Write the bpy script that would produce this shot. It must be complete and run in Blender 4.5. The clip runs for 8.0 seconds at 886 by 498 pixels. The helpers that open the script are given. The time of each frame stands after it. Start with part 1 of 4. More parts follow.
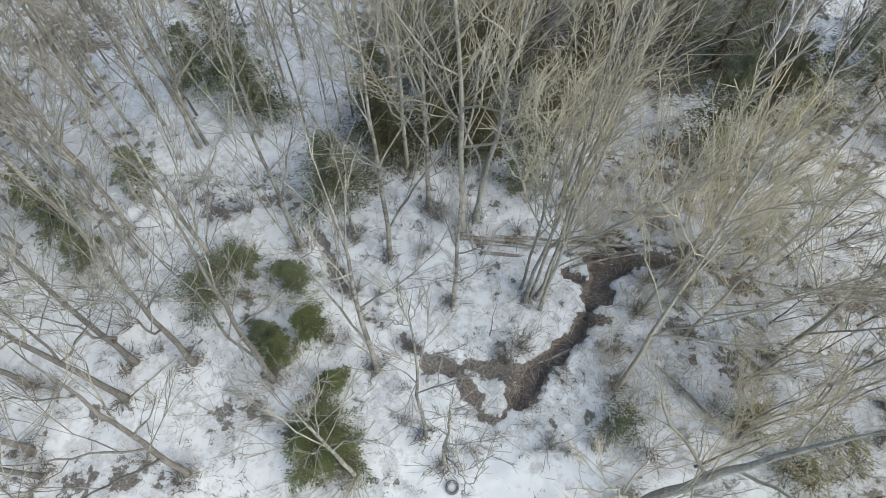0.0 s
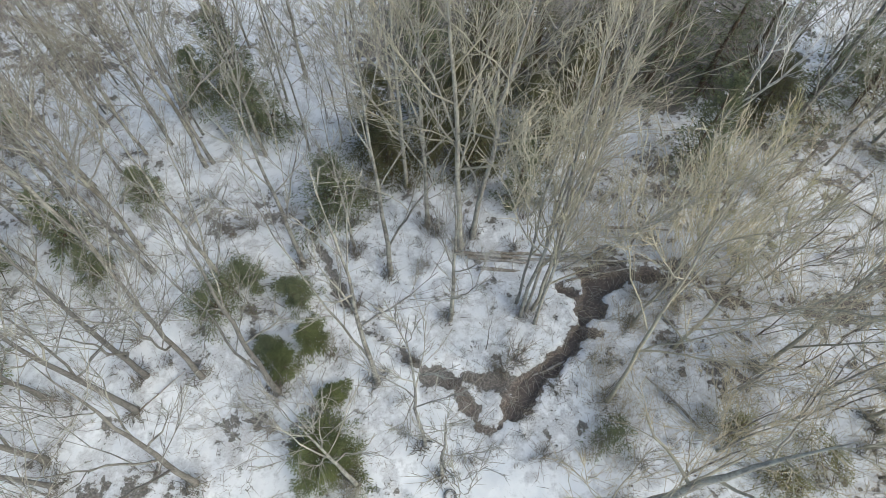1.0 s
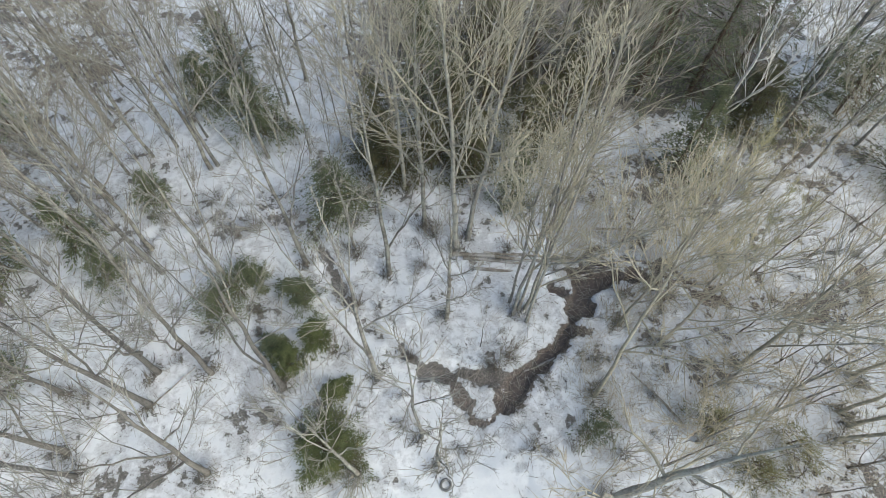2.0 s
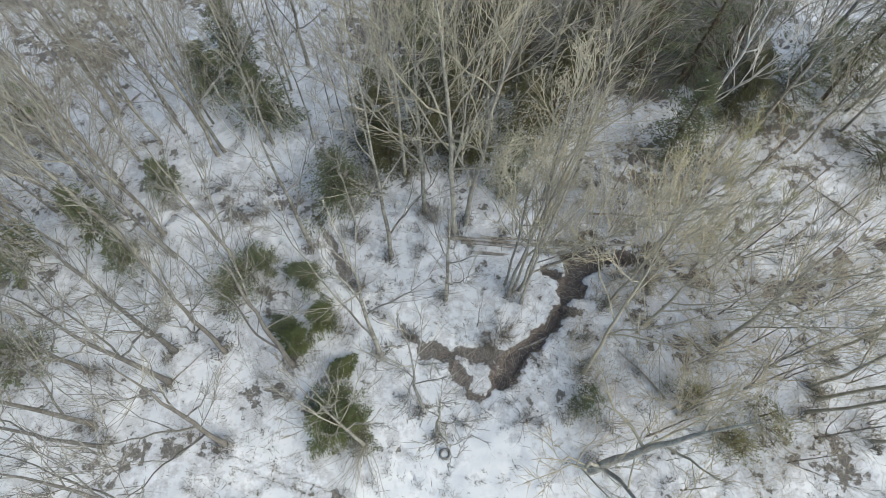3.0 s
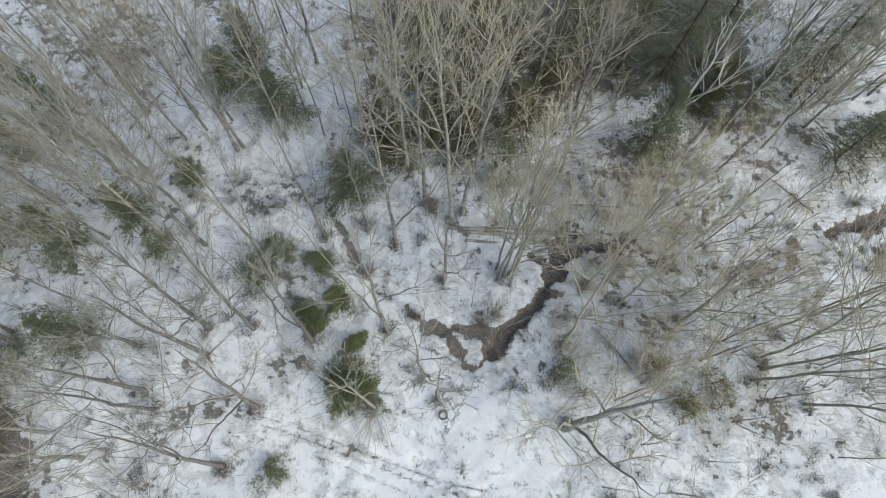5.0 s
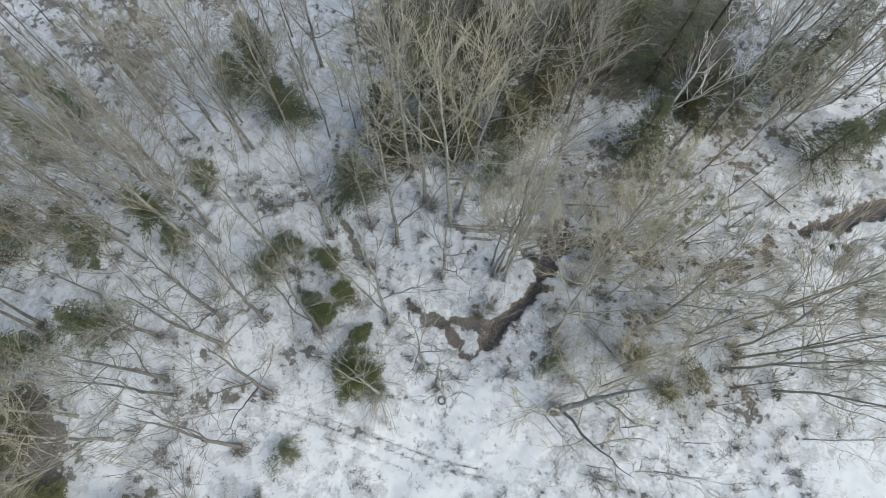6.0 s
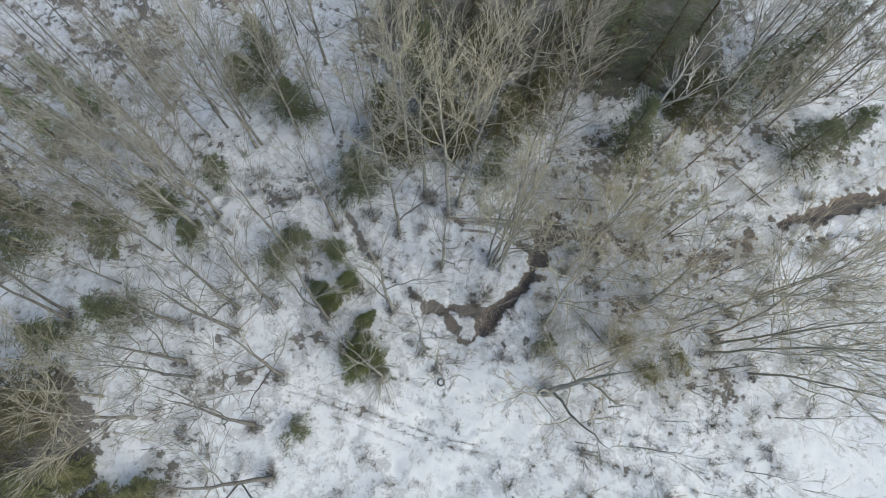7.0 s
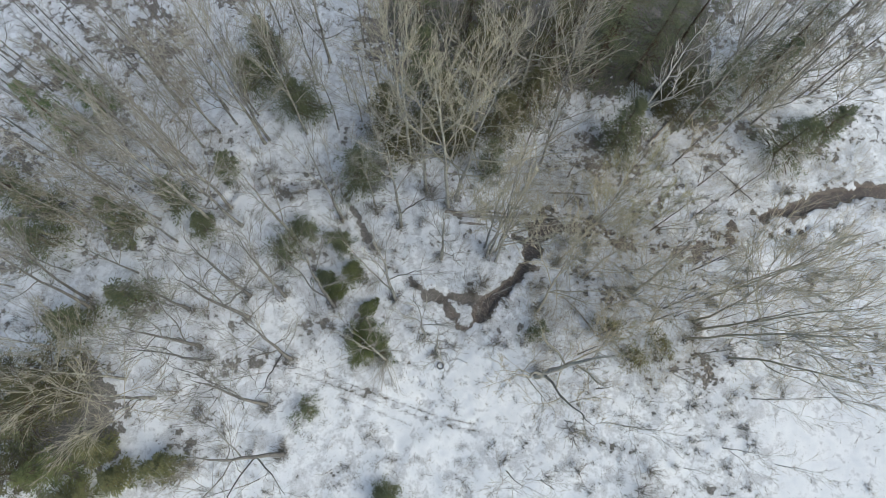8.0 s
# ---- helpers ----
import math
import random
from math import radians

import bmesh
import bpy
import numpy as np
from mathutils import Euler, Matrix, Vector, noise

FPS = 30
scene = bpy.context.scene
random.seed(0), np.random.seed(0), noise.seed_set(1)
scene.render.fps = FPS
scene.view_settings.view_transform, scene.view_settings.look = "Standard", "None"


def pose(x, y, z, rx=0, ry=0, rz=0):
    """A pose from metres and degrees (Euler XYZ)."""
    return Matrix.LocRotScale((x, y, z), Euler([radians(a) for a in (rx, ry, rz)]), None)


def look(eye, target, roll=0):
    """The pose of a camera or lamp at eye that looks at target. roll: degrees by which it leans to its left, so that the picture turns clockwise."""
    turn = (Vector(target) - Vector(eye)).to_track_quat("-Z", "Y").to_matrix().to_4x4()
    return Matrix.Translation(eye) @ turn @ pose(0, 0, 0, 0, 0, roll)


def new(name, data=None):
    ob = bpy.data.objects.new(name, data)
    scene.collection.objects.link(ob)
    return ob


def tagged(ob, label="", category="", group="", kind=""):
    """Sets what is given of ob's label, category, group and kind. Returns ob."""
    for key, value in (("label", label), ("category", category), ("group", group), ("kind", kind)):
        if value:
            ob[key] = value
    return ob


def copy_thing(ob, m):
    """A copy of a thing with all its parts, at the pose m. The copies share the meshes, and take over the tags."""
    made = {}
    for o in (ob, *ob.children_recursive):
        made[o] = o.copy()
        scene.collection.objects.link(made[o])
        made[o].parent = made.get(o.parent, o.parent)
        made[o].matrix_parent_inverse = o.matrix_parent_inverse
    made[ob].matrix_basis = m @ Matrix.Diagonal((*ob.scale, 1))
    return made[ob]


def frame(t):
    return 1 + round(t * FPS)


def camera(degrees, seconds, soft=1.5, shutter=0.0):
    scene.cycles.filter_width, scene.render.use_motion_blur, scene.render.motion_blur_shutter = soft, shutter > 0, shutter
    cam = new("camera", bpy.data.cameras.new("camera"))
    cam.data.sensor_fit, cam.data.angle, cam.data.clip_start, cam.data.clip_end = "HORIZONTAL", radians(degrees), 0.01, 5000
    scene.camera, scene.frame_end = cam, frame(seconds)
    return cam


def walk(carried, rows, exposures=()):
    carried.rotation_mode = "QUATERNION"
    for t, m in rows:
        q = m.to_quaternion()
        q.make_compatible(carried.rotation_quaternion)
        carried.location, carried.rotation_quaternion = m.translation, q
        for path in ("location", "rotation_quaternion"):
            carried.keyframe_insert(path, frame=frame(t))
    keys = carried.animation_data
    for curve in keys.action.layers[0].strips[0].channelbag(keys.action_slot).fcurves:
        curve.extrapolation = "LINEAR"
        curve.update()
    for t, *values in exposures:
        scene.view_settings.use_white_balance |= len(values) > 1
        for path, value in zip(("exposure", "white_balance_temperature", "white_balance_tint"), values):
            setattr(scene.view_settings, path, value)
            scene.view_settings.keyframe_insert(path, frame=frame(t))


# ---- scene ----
cam = camera(78.9, 8.0, soft=0.68)
PATH = [
    (0, (-0.149, 0.084, 28.237), (-0.143, 1.091, 26.509), 1.4),
    (0.5, (-0.009, 0.101, 28.822), (-0.01, 1.116, 27.099), 0.9),
    (1, (0.044, 0.059, 29.588), (0.044, 1.082, 27.87), 0.9),
    (2.5, (0.203, 0.286, 32.416), (0.21, 1.212, 30.643), 1.3),
    (3, (0.202, 0.311, 33.48), (0.21, 1.183, 31.68), 1.3),
    (3.5, (0.245, 0.374, 34.667), (0.25, 1.197, 32.844), 1.1),
    (4, (0.243, 0.386, 35.945), (0.25, 1.174, 34.107), 1.2),
    (4.5, (0.253, 0.346, 37.304), (0.261, 1.104, 35.454), 1.3),
    (6, (0.086, 0.656, 41.961), (0.107, 1.315, 40.073), 2.6),
    (6.5, (0.077, 0.639, 43.358), (0.099, 1.265, 41.459), 2.8),
    (7, (0.024, 0.58, 44.793), (0.05, 1.175, 42.883), 3.3),
    (7.5, (-0.021, 0.489, 46.227), (0.007, 1.054, 44.309), 3.7),
    (8, (-0.056, 0.284, 47.566), (-0.025, 0.828, 45.642), 4.1),
]
walk(cam, [(t, look(eye, target, roll)) for t, eye, target, roll in PATH], [(0.0, 0.67, 6380, 0), (4.5, 0.51, 6340, 0), (8.0, 0.34, 6270, 0)])

# ---- light: an overcast winter sky ----
SUN_TALL, SUN_TURN = radians(42), radians(120)
world = bpy.data.worlds.new("winter_sky")
scene.world = world
world.use_nodes = True
wn = world.node_tree.nodes
sky = wn.new("ShaderNodeTexSky")
sky.sky_type, sky.sun_disc = "NISHITA", False
sky.sun_elevation, sky.sun_rotation = SUN_TALL, SUN_TURN
sky.air_density, sky.dust_density, sky.ozone_density = 1.0, 4.0, 1.0
wn["Background"].inputs["Strength"].default_value = 0.15
world.node_tree.links.new(sky.outputs[0], wn["Background"].inputs["Color"])
sun_lamp = bpy.data.lights.new("sun", "SUN")
sun_lamp.energy, sun_lamp.angle, sun_lamp.color = 0.7, radians(70), (1.0, 0.95, 0.88)
new("sun", sun_lamp).matrix_world = look((0, 0, 60), (-math.sin(SUN_TURN) * 60 / math.tan(SUN_TALL), -math.cos(SUN_TURN) * 60 / math.tan(SUN_TALL), 0))


# ---- materials ----
def material(name, rough=0.8):
    m = bpy.data.materials.new(name)
    m.use_nodes = True
    nt = m.node_tree
    bsdf = nt.nodes["Principled BSDF"]
    bsdf.inputs["Roughness"].default_value = rough
    bsdf.inputs["Specular IOR Level"].default_value = 0.25
    return m, nt, bsdf


def coords(nt, scale=(1, 1, 1), world_space=False):
    if world_space:
        out = nt.nodes.new("ShaderNodeNewGeometry").outputs["Position"]
    else:
        out = nt.nodes.new("ShaderNodeTexCoord").outputs["Object"]
    mp = nt.nodes.new("ShaderNodeMapping")
    mp.inputs["Scale"].default_value = scale
    nt.links.new(out, mp.inputs["Vector"])
    return mp.outputs["Vector"]


def noise_tex(nt, vec, scale, detail=4.0, rough=0.6):
    n = nt.nodes.new("ShaderNodeTexNoise")
    n.inputs["Scale"].default_value, n.inputs["Detail"].default_value, n.inputs["Roughness"].default_value = scale, detail, rough
    nt.links.new(vec, n.inputs["Vector"])
    return n.outputs["Fac"]


def ramp(nt, fac, stops):
    r = nt.nodes.new("ShaderNodeValToRGB")
    while len(r.color_ramp.elements) < len(stops):
        r.color_ramp.elements.new(0.5)
    for e, (p, c) in zip(r.color_ramp.elements, stops):
        e.position, e.color = p, (*c, 1) if len(c) == 3 else (c[0], c[0], c[0], 1)
    nt.links.new(fac, r.inputs["Fac"])
    return r.outputs["Color"]


def mix(nt, fac, a, b, mode="MIX"):
    m = nt.nodes.new("ShaderNodeMix")
    m.data_type, m.blend_type = "RGBA", mode
    for sock, v in ((m.inputs["Factor"], fac), (m.inputs["A"], a), (m.inputs["B"], b)):
        if isinstance(v, (int, float)):
            sock.default_value = v
        elif isinstance(v, tuple):
            sock.default_value = (*v, 1)
        else:
            nt.links.new(v, sock)
    return m.outputs["Result"]


def maths(nt, op, a, b=0.0, c=0.0):
    m = nt.nodes.new("ShaderNodeMath")
    m.operation = op
    for sock, v in zip(m.inputs, (a, b, c)):
        if isinstance(v, (int, float)):
            sock.default_value = v
        else:
            nt.links.new(v, sock)
    return m.outputs[0]


def bump(nt, bsdf, height, strength, distance):
    b = nt.nodes.new("ShaderNodeBump")
    b.inputs["Strength"].default_value, b.inputs["Distance"].default_value = strength, distance
    nt.links.new(height, b.inputs["Height"])
    nt.links.new(b.outputs["Normal"], bsdf.inputs["Normal"])


def bark(name, dark, light, lichen=(0.42, 0.42, 0.38), amount=0.6):
    m, nt, bsdf = material(name, 0.9)
    streak = noise_tex(nt, coords(nt, (9, 9, 1.6)), 2.2, 5, 0.65)
    patch = noise_tex(nt, coords(nt), 1.3, 3, 0.55)
    base = ramp(nt, streak, [(0.36, dark), (0.64, light)])
    blot = ramp(nt, maths(nt, "MULTIPLY_ADD", patch, 0.6, maths(nt, "MULTIPLY", noise_tex(nt, coords(nt), 5.5, 5, 0.7), 0.4)), [(0.46, (0.0,)), (0.53, (amount,))])
    col = mix(nt, blot, base, lichen)
    rnd = nt.nodes.new("ShaderNodeObjectInfo").outputs["Random"]
    tone = ramp(nt, rnd, [(0.0, (0.82, 0.82, 0.84)), (1.0, (1.12, 1.1, 1.05))])
    nt.links.new(mix(nt, 1.0, col, tone, "MULTIPLY"), bsdf.inputs["Base Color"])
    bump(nt, bsdf, streak, 0.5, 0.03)
    return m


BARK_GREY = bark("grey_bark", (0.095, 0.09, 0.083), (0.22, 0.21, 0.195))
BARK_DARK = bark("dark_bark", (0.09, 0.086, 0.082), (0.2, 0.19, 0.18), (0.3, 0.3, 0.28), 0.25)
BARK_BROWN = bark("conifer_bark", (0.05, 0.036, 0.026), (0.14, 0.1, 0.075), (0.2, 0.19, 0.16), 0.2)
TWIG_GREY = bark("grey_twig_bark", (0.2, 0.19, 0.172), (0.4, 0.382, 0.35))
TWIG_PALE = bark("pale_twig_bark", (0.225, 0.21, 0.165), (0.43, 0.405, 0.325), (0.42, 0.4, 0.33))
TWIG_TAN = bark("tan_twig_bark", (0.3, 0.265, 0.19), (0.57, 0.51, 0.38), (0.52, 0.47, 0.37))
TWIG_BROWN = bark("brown_twig_bark", (0.17, 0.155, 0.128), (0.35, 0.325, 0.27), (0.38, 0.36, 0.31))
BRUSH = bark("brush_bark", (0.1, 0.082, 0.068), (0.24, 0.2, 0.165))
BIRCH = bark("birch_bark", (0.6, 0.59, 0.56), (0.84, 0.83, 0.8), (0.14, 0.13, 0.12), 0.35)
LOG = bark("weathered_log", (0.12, 0.105, 0.09), (0.3, 0.27, 0.23), (0.6, 0.6, 0.6), 0.5)


def needles(name, dark, light, dry):
    m, nt, bsdf = material(name, 0.65)
    isl = nt.nodes.new("ShaderNodeNewGeometry").outputs["Random Per Island"]
    col = ramp(nt, isl, [(0.0, dark), (0.6, light), (0.93, light), (1.0, dry)])
    big = noise_tex(nt, coords(nt), 0.9, 3)
    col = mix(nt, 1.0, col, ramp(nt, big, [(0.3, (0.7, 0.72, 0.7)), (0.7, (1.25, 1.2, 1.05))]), "MULTIPLY")
    nt.links.new(col, bsdf.inputs["Base Color"])
    return m


NEEDLE_DARK = needles("dark_needles", (0.07, 0.084, 0.056), (0.17, 0.193, 0.122), (0.12, 0.08, 0.04))
NEEDLE_OLIVE = needles("olive_needles", (0.095, 0.105, 0.055), (0.215, 0.225, 0.13), (0.16, 0.11, 0.04))
NEEDLE_BROWN = needles("olive_brown_needles", (0.06, 0.062, 0.036), (0.135, 0.135, 0.078), (0.16, 0.12, 0.06))
NEEDLE_MOSS = needles("moss_green_needles", (0.07, 0.086, 0.044), (0.158, 0.184, 0.09), (0.13, 0.11, 0.05))
NEEDLE_FRESH = needles("fresh_green_needles", (0.07, 0.105, 0.05), (0.16, 0.22, 0.1), (0.14, 0.12, 0.05))
NEEDLE_YELLOW = needles("yellow_olive_needles", (0.12, 0.12, 0.06), (0.27, 0.26, 0.14), (0.2, 0.15, 0.07))
NEEDLE_GREY = needles("grey_green_needles", (0.082, 0.098, 0.065), (0.182, 0.208, 0.132), (0.16, 0.12, 0.07))


def snow_ground():
    m, nt, bsdf = material("snow_and_leaf_litter", 0.75)
    vec = coords(nt, world_space=True)

    def field(name):
        at = nt.nodes.new("ShaderNodeAttribute")
        at.attribute_name = name
        return at.outputs["Fac"]

    bare, leafy = field("bare"), field("leafy")
    fine = noise_tex(nt, vec, 3.2, 7, 0.68)
    mid = noise_tex(nt, vec, 0.8, 5, 0.55)
    speck = noise_tex(nt, vec, 9.0, 4, 0.75)
    clump = noise_tex(nt, coords(nt, (1, 1, 1), True), 1.5, 7, 0.62)
    snow = ramp(nt, mid, [(0.3, (0.61, 0.635, 0.675)), (0.6, (0.725, 0.74, 0.765))])
    grey = ramp(nt, speck, [(0.3, (0.075, 0.07, 0.066)), (0.5, (0.15, 0.142, 0.135)), (0.7, (0.30, 0.285, 0.268))])
    leaves = ramp(nt, speck, [(0.34, (0.07, 0.06, 0.055)), (0.5, (0.13, 0.109, 0.099)), (0.64, (0.25, 0.215, 0.188))])
    litter = mix(nt, leafy, grey, leaves)
    thin = ramp(nt, speck, [(0.3, (0.27, 0.27, 0.28)), (0.45, (0.41, 0.42, 0.445)), (0.65, (0.55, 0.57, 0.605))])
    # where the snow has gone, with crisp ragged edges; where it lies thin and grey round that, with soft shade of
    # hollows painted in by mid
    cover = maths(nt, "ADD", bare, maths(nt, "ADD", maths(nt, "MULTIPLY_ADD", fine, 0.55, -0.275), maths(nt, "MULTIPLY_ADD", clump, 1.15, -0.575)))
    slush_shade = ramp(nt, maths(nt, "ADD", cover, maths(nt, "MULTIPLY_ADD", mid, 1.3, -0.62)), [(0.14, (0.0,)), (0.4, (0.78,))])
    open_f = ramp(nt, cover, [(0.47, (0.0,)), (0.515, (1.0,))])
    bits = ramp(nt, maths(nt, "ADD", speck, maths(nt, "MULTIPLY_ADD", clump, 0.7, -0.35)), [(0.7, (0.0,)), (0.735, (0.75,))])
    col = mix(nt, slush_shade, snow, thin)
    col = mix(nt, bits, col, (0.14, 0.12, 0.105))
    col = mix(nt, open_f, col, litter)
    nt.links.new(col, bsdf.inputs["Base Color"])
    relief = maths(nt, "ADD", fine, maths(nt, "MULTIPLY", speck, 0.4))
    bump(nt, bsdf, maths(nt, "SUBTRACT", relief, maths(nt, "MULTIPLY", open_f, 0.5)), 0.5, 0.12)
    return m


SNOW = snow_ground()


def stream_water():
    m, nt, bsdf = material("dark_brown_water", 0.12)
    vec = coords(nt, world_space=True)
    a = noise_tex(nt, vec, 4.5, 7, 0.78)
    col = ramp(nt, a, [(0.36, (0.062, 0.053, 0.05)), (0.48, (0.1, 0.085, 0.079)), (0.56, (0.13, 0.108, 0.098)), (0.68, (0.25, 0.212, 0.19))])
    nt.links.new(col, bsdf.inputs["Base Color"])
    nt.links.new(ramp(nt, a, [(0.4, (0.35,)), (0.6, (0.85,))]), bsdf.inputs["Roughness"])
    bump(nt, bsdf, a, 0.3, 0.05)
    return m


WATER = stream_water()


def rubber_material():
    m, nt, bsdf = material("old_rubber", 0.7)
    a = noise_tex(nt, coords(nt), 6.0, 4)
    nt.links.new(ramp(nt, a, [(0.35, (0.07, 0.07, 0.07)), (0.6, (0.16, 0.16, 0.16)), (0.75, (0.5, 0.5, 0.52))]), bsdf.inputs["Base Color"])
    return m


RUBBER = rubber_material()


# ---- mesh tools ----
class Buf:
    """Vertices and faces gathered from arrays, made into one mesh."""

    def __init__(self):
        self.v, self.q, self.t, self.n = [], [], [], 0

    def add(self, verts, quads=None, tris=None):
        self.v.append(verts)
        if quads is not None:
            self.q.append(quads + self.n)
        if tris is not None:
            self.t.append(tris + self.n)
        self.n += len(verts)

    def mesh(self, name, mat, smooth=True):
        me = bpy.data.meshes.new(name)
        v = np.concatenate(self.v)
        q = np.concatenate(self.q) if self.q else np.zeros((0, 4), int)
        t = np.concatenate(self.t) if self.t else np.zeros((0, 3), int)
        me.vertices.add(len(v))
        me.vertices.foreach_set("co", v.astype(np.float32).ravel())
        loops = np.concatenate([q.ravel(), t.ravel()]).astype(np.int32)
        me.loops.add(len(loops))
        me.loops.foreach_set("vertex_index", loops)
        starts = np.concatenate([np.arange(len(q)) * 4, len(q) * 4 + np.arange(len(t)) * 3]).astype(np.int32)
        me.polygons.add(len(starts))
        me.polygons.foreach_set("loop_start", starts)
        me.polygons.foreach_set("use_smooth", np.full(len(starts), smooth))
        me.materials.append(mat)
        me.update(calc_edges=True)
        return me


def unit(a):
    return a / np.maximum(np.linalg.norm(a, axis=-1, keepdims=True), 1e-9)


def tubes(buf, paths, radii, sides, tip=0.0):
    """Tapered tubes along paths (count, points, 3), closed at the tip."""
    m, n, _ = paths.shape
    along = unit(np.gradient(paths, axis=1))
    ref = np.where(np.abs(along[:, :1, 2:3]) > 0.8, np.array([1.0, 0.0, 0.0]), np.array([0.0, 0.0, 1.0]))
    a = unit(np.cross(along, ref))
    b = np.cross(along, a)
    ang = np.arange(sides) * 2 * np.pi / sides
    ring = a[:, :, None] * np.cos(ang)[:, None] + b[:, :, None] * np.sin(ang)[:, None]
    v = (paths[:, :, None] + ring * radii[:, :, None, None]).reshape(-1, 3)
    if tip:
        m0 = len(v)
        v = np.concatenate([v, paths[:, -1] + along[:, -1] * radii[:, -1:] * 0 + (paths[:, -1] - paths[:, -2]) * tip])
    i = np.arange(m)[:, None, None] * n * sides
    j = np.arange(n - 1)[None, :, None] * sides
    k = np.arange(sides)[None, None, :]
    k2 = (k + 1) % sides
    q = np.stack([i + j + k, i + j + k2, i + j + sides + k2, i + j + sides + k], -1).reshape(-1, 4)
    tris = None
    if tip:
        last = np.arange(m)[:, None] * n * sides + (n - 1) * sides
        k = np.arange(sides)[None]
        tris = np.stack([last + k, np.broadcast_to(m0 + np.arange(m)[:, None], (m, sides)), last + (k + 1) % sides], -1).reshape(-1, 3)
    buf.add(v, q[:, ::-1], tris)


def spikes(buf, start, heading, length, radius):
    """Thin straight pointed twigs, three-sided."""
    a = unit(np.cross(heading, np.array([0.3, 0.5, 0.81])))
    b = np.cross(heading, a)
    m = len(start)
    v = np.stack([start + a * radius, start + (b * 0.87 - a * 0.5) * radius, start - (b * 0.87 + a * 0.5) * radius, start + heading * length[:, None]], 1).reshape(-1, 3)
    i = np.arange(m)[:, None] * 4
    t = (i[:, None] + np.array([[0, 1, 3], [1, 2, 3], [2, 0, 3]])[None]).reshape(-1, 3)
    buf.add(v, tris=t)


def link(name, me, parent=None, label=""):
    ob = new(name, me)
    ob.parent = parent
    if label:
        ob["label"] = label
    return ob


# ---- the ground's shape ----
GRID = np.random.RandomState(7).rand(256, 256)


def value_noise(x, y):
    xi, yi = np.floor(x).astype(int), np.floor(y).astype(int)
    fx, fy = x - xi, y - yi
    fx, fy = fx * fx * (3 - 2 * fx), fy * fy * (3 - 2 * fy)
    a, b = GRID[xi % 256, yi % 256], GRID[(xi + 1) % 256, yi % 256]
    c, d = GRID[xi % 256, (yi + 1) % 256], GRID[(xi + 1) % 256, (yi + 1) % 256]
    return (a * (1 - fx) + b * fx) * (1 - fy) + (c * (1 - fx) + d * fx) * fy - 0.5


def fbm(x, y, octaves=3):
    s = 0
    for k in range(octaves):
        s = s + value_noise(x * 2 ** k + 17.3 * k, y * 2 ** k + 9.1 * k) / 2 ** k
    return s


def smooth(a, b, x):
    u = np.clip((x - a) / (b - a), 0, 1)
    return u * u * (3 - 2 * u)


def curve(pts, n=60):
    """A smooth line through a few bends of a watercourse or a track."""
    p = np.array(pts, float)
    d = np.concatenate([[0], np.cumsum(np.linalg.norm(np.diff(p[:, :2], axis=0), axis=1))])
    s = np.linspace(0, d[-1], n)
    line = np.stack([np.interp(s, d, p[:, k]) for k in range(p.shape[1])], 1)
    for _ in range(2):
        line[1:-1] = (line[:-2] + 2 * line[1:-1] + line[2:]) / 4
    return line


def far_from(line, x, y):
    """How far x, y lie from a line; where its points carry a third number, the half width, from the edge of that band."""
    best = np.full(np.shape(x), 1e9)
    for p, q in zip(line[:-1], line[1:]):
        e = q[:2] - p[:2]
        u = np.clip(((x - p[0]) * e[0] + (y - p[1]) * e[1]) / (e @ e + 1e-9), 0, 1)
        gap = np.hypot(x - p[0] - u * e[0], y - p[1] - u * e[1])
        if len(p) > 2:
            gap = gap - p[2] - u * (q[2] - p[2])
        best = np.minimum(best, gap)
    return best


# bends of the watercourses: x, y, half width
BROOK = curve([(3.1, 6.5, 0.1), (3.8, 7.2, 0.26), (4.45, 8.4, 0.26), (5.7, 9.65, 0.22), (6.95, 10.8, 0.3), (8.05, 12.2, 0.4), (8.9, 13.6, 0.72), (9.8, 15.1, 0.7),
               (11.4, 15.85, 0.55), (13.2, 15.8, 0.25), (14.2, 15.7, 0.0)])
LOWER_BROOK = curve([(30.2, 17.2, 0.0), (31.6, 17.6, 0.25), (33.4, 18.1, 0.5), (36.3, 19.0, 0.6), (39.8, 19.95, 0.6), (43.6, 20.2, 0.65), (60, 22, 0.7)])
STRAND = curve([(6.3, 15.05, 0.1), (7.2, 14.95, 0.22), (8.1, 14.7, 0.2)], 12)
# x, y, radius of small openings in the snow over the water
PONDS = [(8.6, 17.25, 0.34), (9.3, 17.5, 0.3), (9.8, 17.45, 0.36), (11.0, 17.5, 0.36), (11.6, 17.35, 0.26), (10.4, 16.95, 0.34), (10.9, 16.85, 0.2), (8.5, 16.35, 0.22), (9.2, 16.4, 0.16), (12.1, 17.0, 0.24),
         (33.2, 15.9, 0.4), (34.2, 16.1, 0.5), (35.0, 16.4, 0.35), (31.8, 15.5, 0.3)]
POOL_RIM = curve([(0.7, 9.1, 0.15), (1.3, 8.3, 0.18), (1.7, 7.5, 0.26), (2.2, 6.8, 0.32), (2.9, 6.35, 0.25)], 20)
MARSH = curve([(10.5, 15.9, 0.6), (13.2, 16.3, 0.9), (15.3, 15.5, 1.0), (17.4, 15.0, 1.0), (20.0, 14.2, 0.9), (22.6, 13.7, 0.9), (26.0, 14.8, 0.7), (28.5, 16.4, 0.5)], 30)
